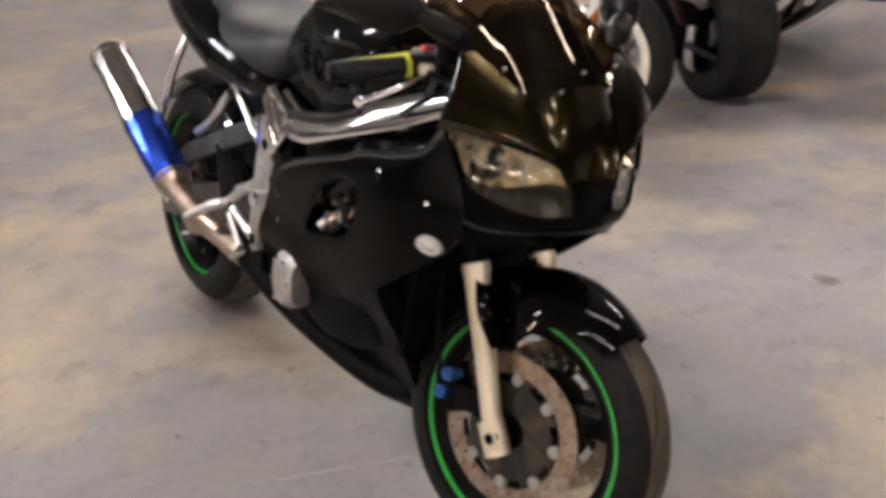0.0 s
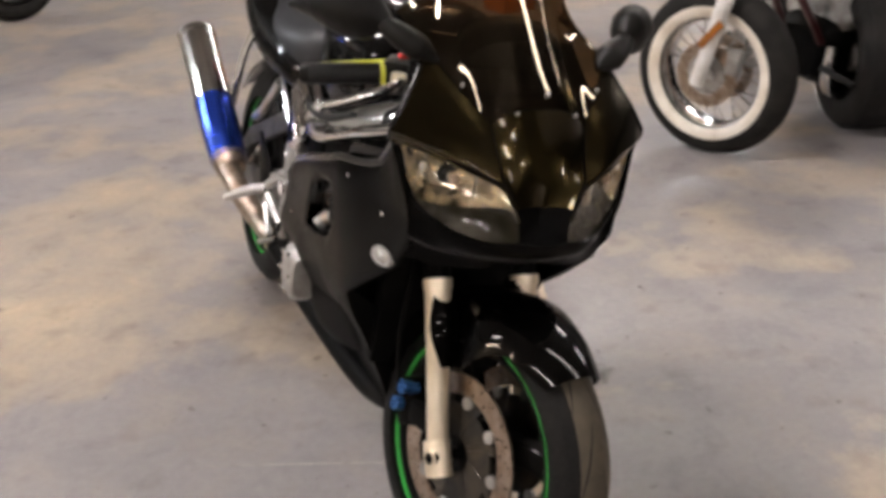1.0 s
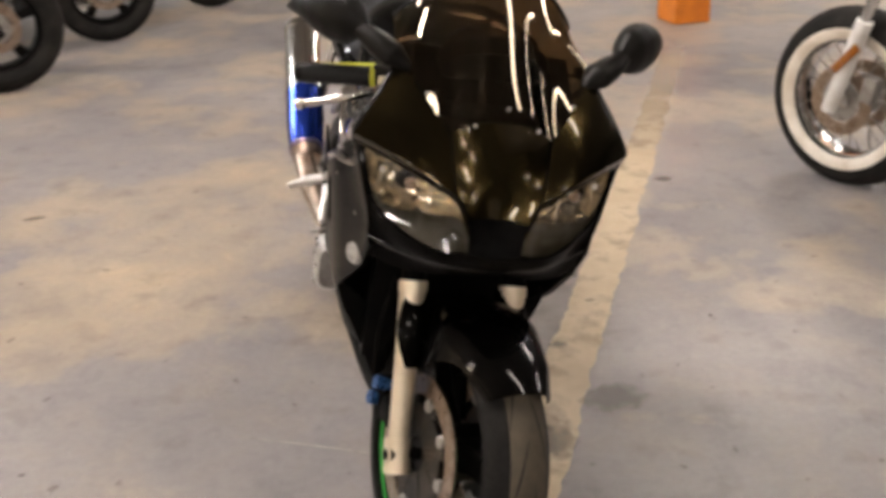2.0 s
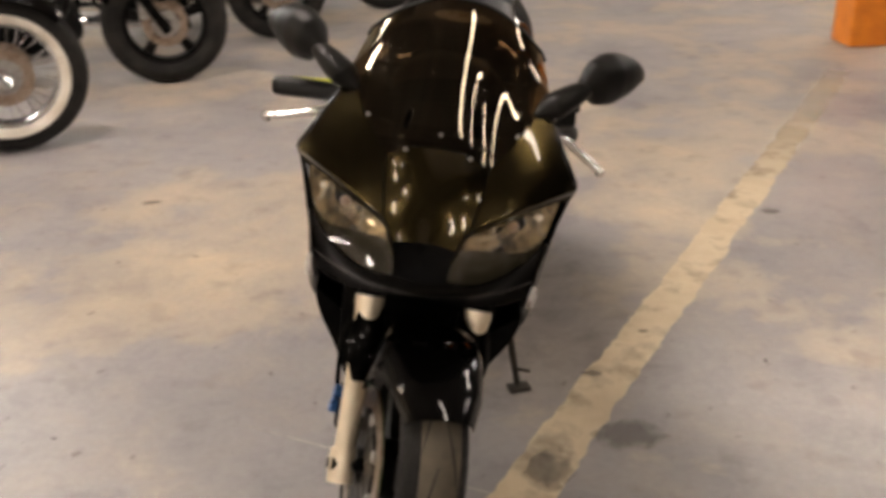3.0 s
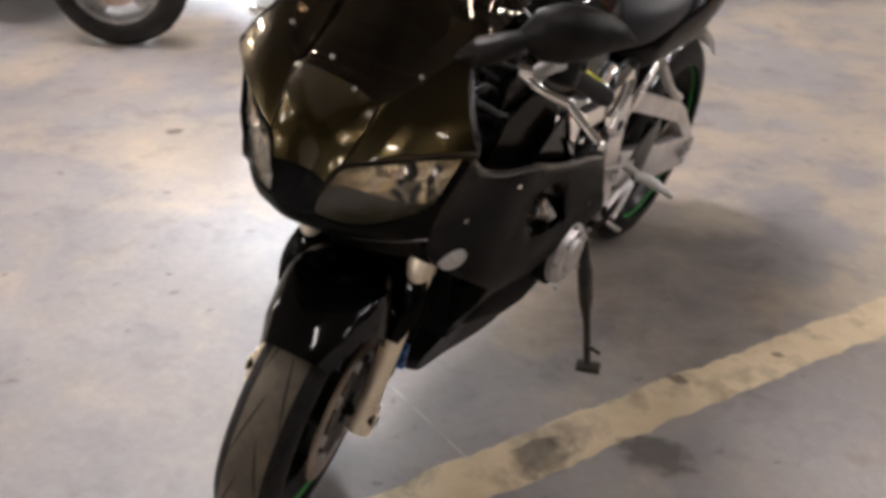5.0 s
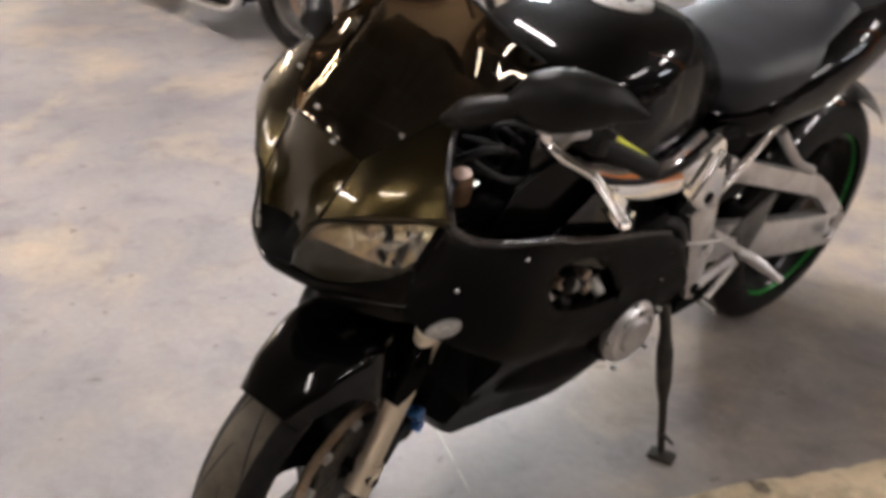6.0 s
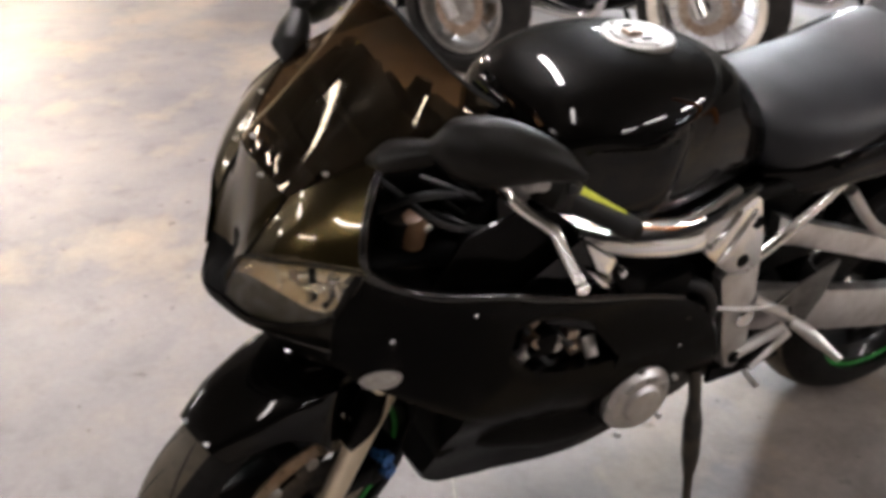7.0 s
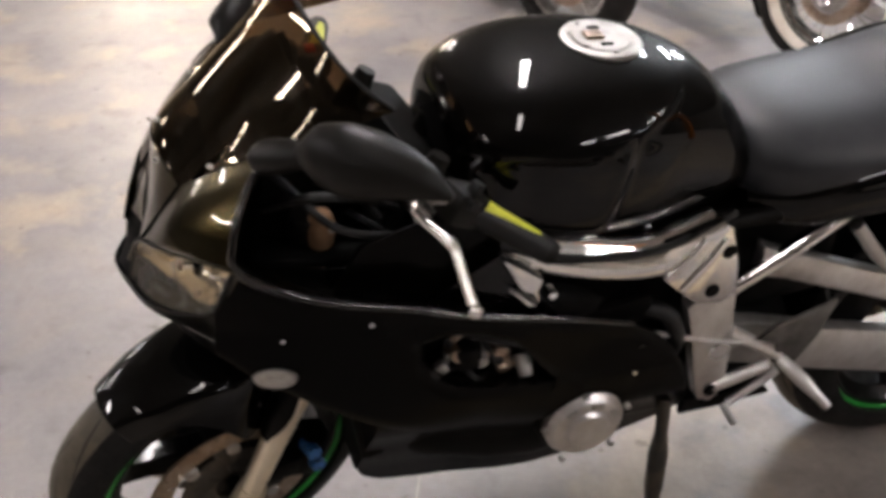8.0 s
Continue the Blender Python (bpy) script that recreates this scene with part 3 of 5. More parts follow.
# ---- the black sport motorcycle; its own frame: x to its left, y to its rear, z up ----
bike = thing("sport_motorcycle", "black sport motorcycle with green rim stripes leaning on its side stand", "motorcycle", pose(0, 0, 0, -0.89, 9.48, -0.15))
FRONT, FZ, REAR, RZ = 0.055, 0.252, 1.385, 0.325
RAKE = radians(23.5)
HEAD = Vector((0, math.sin(RAKE), math.cos(RAKE)))
FOOT_AXIS = Vector((0, FRONT - 0.071, 0))
STEER = Matrix.Translation(FOOT_AXIS) @ Matrix.Rotation(radians(15.5), 4, HEAD) @ Matrix.Translation(-FOOT_AXIS)


def along_fork(s, x=0.0, ahead=0.0):
    """A point s metres up the fork from the front axle, before steering."""
    p = Vector((x, FRONT, FZ)) + HEAD * s
    return p + Vector((0, -math.cos(RAKE), math.sin(RAKE))) * ahead


def tread_cuts(w, r, c, count, seed):
    """Slanting sipes lying on the crown of a tyre."""
    bm = bmesh.new()
    for i in range(count):
        for s in (-1, 1):
            a0 = 2 * math.pi * (i + 0.25 * s) / count
            rows = []
            for k in range(7):
                u = k / 6
                b = (0.10 + 0.52 * u) * s
                a = a0 + 0.46 * u
                half = 0.0065 * math.sin(math.pi * (0.08 + 0.84 * u)) / r
                x, q = w / 2 * math.sin(b), r + 0.0009 - w * 0.46 * (1 - math.cos(b))
                rows.append([(x, c[0] + q * math.cos(a - half), c[1] + q * math.sin(a - half)), (x, c[0] + q * math.cos(a + half), c[1] + q * math.sin(a + half))])
            grid_mesh(rows, bm)
    return bm


def bike_wheel(name, c, w, r, rim, parent, disc_x, disc_r, m=None):
    wheel = part(name, lathe_x([(-w * 0.38, rim + 0.004), (-w * 0.38, rim - 0.012), (-w * 0.30, rim - 0.018), (-w * 0.22, rim - 0.03), (w * 0.22, rim - 0.03), (w * 0.30, rim - 0.018), (w * 0.38, rim - 0.012), (w * 0.38, rim + 0.004)], 72, (0, *c)), RIMBLACK, parent, "black cast wheel with a thin green stripe", m=m)
    tyre = part("tyre", lathe_x(tyre_profile(w, r, rim), 84, (0, *c)), RUBBER, wheel, "black road tyre", m=m)
    crown = [(w / 2 * math.sin(a), r + 0.0005 - w * 0.46 * (1 - math.cos(a))) for a in np.linspace(-0.62, 0.62, 9)]
    part("tread", lathe_x(crown + [(x, q - 0.002) for x, q in reversed(crown)], 84, (0, *c)), TREAD, wheel, "dusty worn tread", m=m)
    part("tread_grooves", tread_cuts(w, r, c, 12, 3), RUBBER, wheel, m=m)
    for i in range(3):
        part("spoke", spokes_cast(c, 0.035, rim - 0.02, 0, 1, 0.028, 0.02, 0.022, 0.25, 0.5 + 2.0944 * i), RIMBLACK, wheel, m=m)
    part("hub", puck(-0.06, 0.06, 0.05, c), RIMBLACK, wheel, m=m)
    for s in (-1, 1):
        x = s * w * 0.385
        part("rim_stripe", lathe_x([(x, rim + 0.0040), (x + s * 0.0025, rim + 0.0028), (x + s * 0.0025, rim - 0.0035), (x, rim - 0.005)], 84, (0, *c)), GREEN, wheel, "bright green stripe", m=m)
    for x in disc_x:
        disc = part("brake_disc", drilled_disc(x, 0.0045, disc_r - 0.034, disc_r, c, 48), STEEL, wheel, "drilled steel brake disc", m=m)
        part("disc_carrier", lathe_x([(x - 0.002, 0.03), (x + 0.002, 0.03), (x + 0.002, disc_r - 0.050), (x - 0.002, disc_r - 0.050)], 48, (0, *c)), STANDM, disc, m=m)
        for i in range(8):
            part("carrier_arm", spokes_cast(c, 0.03, disc_r - 0.036, x, 1, 0.006, 0.010, 0.004, 0.25, 2 * math.pi * i / 8), STANDM, disc, m=m)
        for i in range(8):
            a = 2 * math.pi * i / 8
            q = disc_r - 0.042
            part("disc_bobbin", puck(x - 0.005, x + 0.005, 0.011, (c[0] + q * math.cos(a), c[1] + q * math.sin(a)), 14), CAST, wheel, m=m)
    return wheel


bike_wheel("front_wheel", (FRONT, FZ), 0.108, 0.257, 0.193, bike, (-0.064, 0.064), 0.134, STEER)
bike_wheel("rear_wheel", (REAR, RZ), 0.17, 0.305, 0.216, bike, (-0.085,), 0.11)

# fork, axle, calipers
for s in (-1, 1):
    x = s * 0.096
    leg = part("fork_leg", tube([along_fork(-0.01, x, -0.008), along_fork(0.06, x, -0.004), along_fork(0.16, x, 0.004), along_fork(0.272, x, 0.0125)], (0.0175, 0.0182, 0.0198, 0.0225), 16, 20), GOLD, bike, "champagne alloy fork leg", m=STEER)
    part("axle_clamp", tube([along_fork(-0.032, x, -0.006), along_fork(0.025, x, -0.010)], (0.023, 0.023), 6, 16), GOLD, leg, m=STEER)
    part("axle_nut", puck(s * 0.117, s * 0.121, 0.015, (FRONT, FZ), 20), GOLD, leg, m=STEER)
    part("axle_hole", puck(s * 0.1205, s * 0.1225, 0.0095, (FRONT, FZ), 16), DARK, leg, m=STEER)
    part("fork_seal", tube([along_fork(0.270, x, 0.013), along_fork(0.288, x, 0.013)], 0.0245, 3, 20), GOLD, leg, m=STEER)
    part("fork_tube", tube([along_fork(0.282, x, 0.013), along_fork(0.63, x, 0.0)], 0.0215, 4, 18), DARK, bike, "dark fork tube", m=STEER)
    cal = part("brake_caliper", block(0, 0, 0, 0.055, 0.050, 0.082, 0.012, m=pose(0, 0, 0, -24)), DARK, bike, "dark four-piston brake caliper", m=STEER @ Matrix.Translation(along_fork(0.083, s * 0.076, -0.088)))
    part("caliper_bracket", block(0, 0, 0, 0.018, 0.06, 0.04, 0.006), DARK, cal, m=STEER @ Matrix.Translation(along_fork(0.06, s * 0.095, -0.045)))
    for k, dz in ((0, 0.0), (1, 0.028)):
        part("hose_fitting", tube([along_fork(0.078 + dz, s * 0.086, -0.094 + 0.022 * k), along_fork(0.083 + dz, s * 0.116, -0.094 + 0.022 * k)], 0.0125, 3, 10), FITTING, cal, "light blue anodised banjo bolt", m=STEER)
    part("brake_hose", tube([along_fork(0.085, s * 0.105, -0.10), along_fork(0.2, s * 0.115, -0.07), along_fork(0.32, s * 0.09, -0.05), along_fork(0.5, s * 0.05, -0.03)], 0.004, 24, 8), DARK, bike, m=STEER)
part("front_axle", tube([(-0.118, FRONT, FZ), (0.118, FRONT, FZ)], 0.011, 3, 12), DARK, bike, m=STEER)
part("lower_clamp", block(0, 0, 0, 0.25, 0.075, 0.04, 0.012, m=pose(0, 0, 0, -23.5)), DARK, bike, m=STEER @ Matrix.Translation(along_fork(0.46, 0, -0.03)))
clamp = part("upper_clamp", block(0, 0, 0, 0.25, 0.085, 0.03, 0.010, m=pose(0, 0, 0, -23.5)), DARK, bike, "dark fork clamp", m=STEER @ Matrix.Translation(along_fork(0.615, 0, -0.035)))
for s in (-1, 1):
    part("fork_cap", tube([along_fork(0.625, s * 0.098, -0.002), along_fork(0.655, s * 0.098, -0.002)], (0.018, 0.013), 4, 16), PLASTIC, clamp, m=STEER)
part("ignition_lock", tube([along_fork(0.62, 0, -0.06), along_fork(0.655, 0, -0.06)], 0.022, 3, 18), DARK, clamp, m=STEER)


def mudguard():
    """Front mudguard: an arch over the tyre that dips at the fork legs."""
    rows = []
    for i, a in enumerate(np.linspace(radians(180 - 52), radians(180 - 166), 40)):
        u = i / 39
        skirt = 0.010 + 0.078 * math.exp(-((u - 0.40) / 0.15) ** 2) + 0.03 * u
        taper = min(1.0, 0.78 + 2.0 * u)
        row = []
        for v in np.linspace(-1, 1, 41):
            b = v * 1.25
            x = (0.075 + 0.027 * math.exp(-((u - 0.32) / 0.14) ** 2) - 0.006 * min(1, max(0, (u - 0.45) * 6))) * math.sin(b) * taper
            drop = 0.046 * (1 - math.cos(b)) + (max(0.0, abs(v) - 0.6) / 0.4) ** 1.8 * skirt
            row.append((x, FRONT + (0.273 - drop) * math.cos(a), FZ + (0.273 - drop) * math.sin(a)))
        rows.append(row)
    return thick(grid_mesh(rows), 0.003)


guard = part("front_mudguard", mudguard(), PAINT, bike, "gloss black front mudguard", m=STEER)


def fork_guard(s):
    """A curved shield in front of a fork leg, part of the mudguard moulding."""
    rows = []
    for u in np.linspace(0, 1, 18):
        up = 0.145 + 0.135 * u
        r = 0.030 + 0.008 * math.sin(math.pi * min(1.0, u * 1.15))
        reach = 1.15 + 0.45 * math.sin(math.pi * u)
        row = []
        for v in np.linspace(-1, 1, 13):
            a = v * reach - s * 0.7
            p = along_fork(up, s * 0.096 + r * math.sin(a), r * math.cos(a))
            row.append(p)
        rows.append(row)
    return thick(grid_mesh(rows), 0.003)


for s in (-1, 1):
    part("fork_guard", fork_guard(s), SATIN, guard, m=STEER)
    part("mudguard_bolt", tube([along_fork(0.19, s * 0.082, 0.03), along_fork(0.19, s * 0.09, 0.03)], 0.007, 2, 10), CHROME, guard, m=STEER)


# ---- fairing ----
def skin(y, z):
    """Half width of the fairing's outer skin."""
    w = sum(np.interp(y + d, (0.05, 0.12, 0.24, 0.42, 0.62, 0.82), (0.176, 0.187, 0.217, 0.217, 0.203, 0.188)) for d in (-0.045, -0.03, -0.015, 0, 0.015, 0.03, 0.045)) / 7
    v = sum(np.interp(z + d, (0.10, 0.20, 0.26, 0.31, 0.365, 0.40, 0.43, 0.48, 0.55, 0.65, 0.75, 0.9), (0.2, 0.38, 0.48, 0.60, 0.69, 0.80, 0.88, 0.92, 0.955, 1.0, 1.0, 0.97)) for d in (-0.03, -0.015, 0, 0.015, 0.03)) / 5
    v += 0.10 * min(max((y - 0.42) / 0.15, 0), 1) * min(max((0.47 - z) / 0.06, 0), 1)
    lift = min(max((z - 0.66) / 0.11, 0), 1) * min(max((0.2 - y) / 0.12, 0), 1)
    return w * v + 0.026 * lift


def skin_panel(lo, hi, y0, y1, nu=40, nv=18, inset=0.0, lip=0.012, bm=None):
    """Part of the skin between two heights given along y; its edges are turned in."""
    rows = []
    for i, y in enumerate(np.linspace(y0, y1, nu)):
        a, b = np.interp(y, *zip(*lo)), np.interp(y, *zip(*hi))
        row = [(skin(y, a) - inset - lip, y, a + 0.002)]
        for z in np.linspace(a, b, nv):
            k = min(1, (z - a) / 0.012) * min(1, (b - z) / 0.012)
            row.append((skin(y, z) - inset - 0.004 * (1 - k) ** 2, y, z))
        row.append((skin(y, b) - inset - lip, y, b - 0.002))
        rows.append(row)
    return grid_mesh(rows, bm)


TOP = [(0.05, 0.704), (0.062, 0.745), (0.072, 0.776), (0.10, 0.750), (0.138, 0.724), (0.2, 0.705), (0.29, 0.690), (0.33, 0.675), (0.41, 0.652), (0.454, 0.640), (0.54, 0.615), (0.622, 0.585), (0.68, 0.548), (0.715, 0.512), (0.75, 0.462), (0.775, 0.40), (0.80, 0.348), (0.86, 0.318)]
LOW = [(0.05, 0.624), (0.096, 0.570), (0.158, 0.526), (0.24, 0.472), (0.37, 0.388), (0.487, 0.337), (0.60, 0.320), (0.7, 0.312), (0.79, 0.308), (0.86, 0.302)]
VENT_HI = [(0.305, 0.625), (0.34, 0.634), (0.39, 0.625), (0.44, 0.598), (0.48, 0.55), (0.522, 0.497)]
VENT_LO = [(0.305, 0.595), (0.33, 0.553), (0.36, 0.525), (0.41, 0.508), (0.46, 0.497), (0.522, 0.490)]


def side_fairing():
    bm = skin_panel(LOW, TOP, 0.05, 0.305, 36)
    skin_panel(VENT_HI, TOP, 0.305, 0.522, 26, 10, bm=bm)
    skin_panel(LOW, VENT_LO, 0.305, 0.522, 26, 10, bm=bm)
    skin_panel(LOW, TOP, 0.522, 0.86, 36, bm=bm)
    bmesh.ops.remove_doubles(bm, verts=bm.verts, dist=0.0008)
    return bm


def mirrored(bm):
    bmesh.ops.transform(bm, matrix=Matrix.Diagonal((-1, 1, 1, 1)), verts=bm.verts)
    return bm


for s in (1, -1):
    bm = side_fairing()
    side = part("side_fairing", bm if s > 0 else mirrored(bm), SATIN, bike, "black side fairing with an open vent")
    # dished lip behind the vent
    rows = [[(s * (skin(y, z) - d), y, z) for y, z in zip(*[np.concatenate([[q[k] for q in VENT_HI], [q[k] for q in reversed(VENT_LO)]]) for k in (0, 1)])] for d in (0.004, 0.03)]
    part("vent_lip", grid_mesh(rows), PAINT, side)
    part("fairing_top_lip", tube([(s * (skin(y, z) - 0.004), y + 0.002, z + 0.001) for y, z in TOP[2:12]], (0.0075, 0.0065, 0.0055, 0.0045, 0.004), 40, 12), GLOSS, side)
    dome = bmesh.new()
    bmesh.ops.create_uvsphere(dome, u_segments=28, v_segments=16, radius=1.0)
    seat_at = Matrix.Translation((s * (skin(0.121, 0.579) + 0.002), 0.121, 0.579)) @ pose(0, 0, 0, 0, -9 * s, -13 * s)
    lens = part("turn_signal", dome, SIGNAL, bike, "clear silver oval turn signal", m=seat_at @ Matrix.Diagonal((0.0055, 0.027, 0.0142, 1)))
    part("signal_core", lathe_x([(0.003, 0.02), (0.0072, 0.02), (0.0068, 0.30), (0.003, 0.36)], 24), CAST, lens, m=seat_at @ Matrix.Diagonal((s, 0.027, 0.0142, 1)))
    rim_ring = [(0.004, 0.80), (0.0045, 1.0), (0.0, 1.08), (-0.004, 1.05), (-0.002, 0.85)]
    part("signal_rim", lathe_x(rim_ring, 40), CAST, lens, m=seat_at @ Matrix.Diagonal((s, 0.027, 0.0142, 1)))
    for y, z in ((0.13, 0.645), (0.236, 0.675), (0.66, 0.47)):
        part("fairing_screw", tube([(s * (skin(y, z) - 0.004), y, z), (s * (skin(y, z) + 0.0015), y, z)], (0.005, 0.0035), 3, 10), CHROME, side)
    # inner infill between the fairing top and the frame
    if s > 0:
        infill = [(0.30, 0.665), (0.33, 0.69), (0.408, 0.742), (0.43, 0.715), (0.505, 0.622), (0.62, 0.578), (0.66, 0.53), (0.5, 0.55), (0.38, 0.6)]
        part("cockpit_side_panel", plate([(0.19, 0.69), (0.23, 0.765), (0.30, 0.79), (0.36, 0.785), (0.412, 0.745), (0.42, 0.69), (0.38, 0.645), (0.3, 0.66)], 0.168, 0.004, 0), SATIN, bike)
    else:
        infill = [(0.30, 0.665), (0.36, 0.672), (0.50, 0.640), (0.62, 0.60), (0.69, 0.545), (0.66, 0.52), (0.5, 0.55), (0.38, 0.6)]
    part("fairing_infill", plate(infill, s * 0.188, 0.004, 0), PAINT, bike)
    well = [(0.10, 0.735), (0.16, 0.70), (0.30, 0.672), (0.40, 0.64), (0.42, 0.67), (0.39, 0.69), (0.33, 0.70), (0.24, 0.715)]
    part("duct_panel", plate(well, s * 0.150, 0.004, 0), PAINT, bike)
    rows = [[(s * x, y, z) for y, z in ((0.09, 0.752), (0.14, 0.722), (0.2, 0.698), (0.29, 0.682), (0.33, 0.670), (0.41, 0.648))] for x in (0.205, 0.150)]
    part("duct_floor", grid_mesh(rows), PAINT, bike)

# belly pan
ZB = [(0.262, 0.235), (0.275, 0.198), (0.31, 0.166), (0.40, 0.143), (0.52, 0.140), (0.62, 0.159), (0.70, 0.198), (0.785, 0.252)]
rows = []
for y in np.linspace(0.262, 0.785, 46):
    zt, zb = np.interp(y, *zip(*LOW)) + 0.015, np.interp(y, *zip(*ZB))
    turn_at = min(zb + 0.022, zt - 0.004)
    half = [(skin(y, z) - 0.006, y, z) for z in np.linspace(zt, turn_at, 14)]
    w = half[-1][0]
    half += [(w * math.cos(a), y, turn_at - (turn_at - zb) * math.sin(a)) for a in np.linspace(0.15, math.pi / 2, 8)]
    rows.append(half + [(-x, y2, z) for x, y2, z in reversed(half[:-1])])
belly = part("belly_pan", thick(grid_mesh(rows), 0.003), SATIN, bike, "gloss black belly pan")
rows = [[(x * k, y - 0.002, 0.33 + (z - 0.33) * k) for x, y, z in rows[0]] for k in (1.0, 0.6, 0.05)]
part("belly_front", grid_mesh(rows), DARK, belly)

# nose, lamps, cowl and screen
SEAM = [(0.043, -0.038, 0.686), (0.062, -0.024, 0.728), (0.071, 0.002, 0.772), (0.077, 0.028, 0.814)]
LAMP_IN = [(0.040, -0.042, 0.655), (0.043, -0.040, 0.686)]
nose_side = LAMP_IN[:1] + SEAM
g = coons(both([(0, -0.055, 0.653), (0.040, -0.042, 0.655)]), both([(0, 0.004, 0.842), (0.042, 0.010, 0.836), (0.077, 0.028, 0.814)]), [(-x, y, z) for x, y, z in nose_side], nose_side, 30, 26)
g = crown(g, -0.034, lambda u: 1 - (2 * u - 1) ** 2, lambda v: shoulder(v, 0.22, 1.7))
nose = part("nose_panel", thick(cells(g, lambda a, b: b > 0.26), 0.003), PEARL, bike, "bronze-black pearl nose panel")
part("nose_intake", thick(cells(g + np.array([0, 0.0022, 0]), lambda a, b: b < 0.30), 0.003), DARK, nose, "black intake under the nose")
for x, y, z in ((0.047, 0.005, 0.835), (-0.047, 0.005, 0.835), (0.0, 0.012, 0.862), (0.112, 0.062, 0.862), (-0.112, 0.062, 0.862)):
    part("screen_screw", tube([(x, y + 0.002, z - 0.002), (x * 1.01, y - 0.002, z + 0.001)], (0.0032, 0.0022), 3, 12), CAST, nose)
LAMP_TOP = [(0.043, -0.038, 0.686), (0.062, -0.025, 0.727), (0.115, -0.002, 0.752), (0.165, 0.038, 0.768), (0.208, 0.078, 0.777)]
LAMP_LOW = [(0.040, -0.042, 0.655), (0.085, -0.022, 0.650), (0.135, 0.016, 0.664), (0.180, 0.052, 0.702), (0.208, 0.078, 0.777)]
COWL_REAR = [(0.208, 0.078, 0.777), (0.189, 0.082, 0.82), (0.167, 0.098, 0.862), (0.150, 0.122, 0.900)]
COWL_TOP = [(0.077, 0.028, 0.814), (0.112, 0.064, 0.852), (0.150, 0.122, 0.900)]
for s in (1, -1):
    k = np.array([s, 1, 1])
    g = crown(coons(LAMP_TOP[1:], COWL_TOP, SEAM[1:], COWL_REAR, 30, 28), 0.016, lambda u: np.sin(0.5 * math.pi * u) ** 1.6, lambda v: shoulder(v, 0.07, 1.0))
    cowl = part("upper_cowl", thick(grid_mesh(g * k), 0.003), PEARL, bike, "bronze-black pearl upper cowl")
    edge = [tuple(p * k + np.array((0, 0.003, 0))) for p in g[:, -1][::3]]
    part("cowl_edge", tube(edge, 0.0045, 18, 10), GLOSS, cowl)
    part("cowl_seam", tube([tuple(np.array(p) * k + np.array((0, -0.001, 0))) for p in SEAM], 0.0011, 18, 8), DARK, cowl)
    part("lamp_gap", tube([tuple(np.array(p) * k + np.array((0, -0.001, 0.004))) for p in LAMP_TOP], 0.0016, 24, 8), DARK, cowl)
    low, top = curve_points(LAMP_LOW, 22), curve_points(LAMP_TOP, 22)
    v = np.linspace(0, 1, 12)[:, None, None]
    g = (1 - v) * low[None] + v * top[None]
    lens = swell(g, -0.012)
    lamp = part("headlamp", grid_mesh(lens * k), CLEAR, bike, "clear headlamp lens over a chromed reflector")
    lamp.visible_shadow = False
    fine_low, fine_top = curve_points(LAMP_LOW, 45), curve_points(LAMP_TOP, 45)
    v = np.linspace(0, 1, 25)[:, None, None]
    g = (1 - v) * fine_low[None] + v * fine_top[None]
    cover = swell(g, -0.009) + np.array([-0.001, 0.004, 0])

    def on_cover(u, v):
        """A point of the inner cover, between its grid points."""
        a, b = u * 44, v * 24
        i, j = min(int(b), 23), min(int(a), 43)
        p, q = b - i, a - j
        return (1 - p) * ((1 - q) * cover[i, j] + q * cover[i, j + 1]) + p * ((1 - q) * cover[i + 1, j] + q * cover[i + 1, j + 1])

    def sill(u):
        """Where the dark cover ends and the open reflector begins."""
        return min(max(0.86 - 1.5 * (u - 0.08), 0.10), 0.97)

    glint = random.Random(7)
    rows = []
    for u in np.linspace(0.0, 0.96, 12):
        row = []
        for w in np.linspace(0, 1, 7):
            sunk = 0.034 * (math.sin(math.pi * w) ** 0.6) * min(1.0, u * 4, (1.0 - u) * 5 + 0.15)
            tilt = glint.uniform(-0.0035, 0.0035) if 0 < w < 1 else 0.0
            row.append(on_cover(u, sill(u) + (0.985 - sill(u)) * w) + (sunk + tilt) * np.array([-0.3, 0.95, -0.05]))
        rows.append(row)
    part("reflector", grid_mesh(np.array(rows) * k), REFLECT, lamp, "chromed faceted reflector", False)
    rows = [[on_cover(u, sill(u) * w) for w in np.linspace(0.0, 1, 9)] for u in np.linspace(0, 1, 33)]
    part("lamp_housing", grid_mesh(np.array(rows) * k), BOWL, lamp, "smoky olive lamp cover")
    part("lamp_bulb", tube([(s * 0.128, 0.036, 0.735), (s * 0.126, 0.022, 0.735)], (0.009, 0.006), 5, 14), CHROME, lamp)
    part("bulb_recess", tube([(s * 0.131, 0.044, 0.736), (s * 0.1295, 0.036, 0.7355)], (0.016, 0.014), 3, 20), DARK, lamp)
    for u in (0.34, 0.68):
        rib = [on_cover(u + 0.05 * w, sill(u) + (0.97 - sill(u)) * w) + np.array([0, 0.008, 0]) for w in np.linspace(0, 1, 6)]
        part("reflector_rib", tube([tuple(p * k) for p in rib], 0.0024, 10, 8), CHROME, lamp, "bright edge between two reflectors")
    part("bulb_shield", tube([(s * 0.126, 0.022, 0.735), (s * 0.1255, 0.016, 0.735)], (0.009, 0.007), 4, 16), STEEL, lamp)
    part("marker_bulb", tube([(s * 0.165, 0.062, 0.745), (s * 0.164, 0.050, 0.745)], (0.008, 0.006), 4, 12), CHROME, lamp)
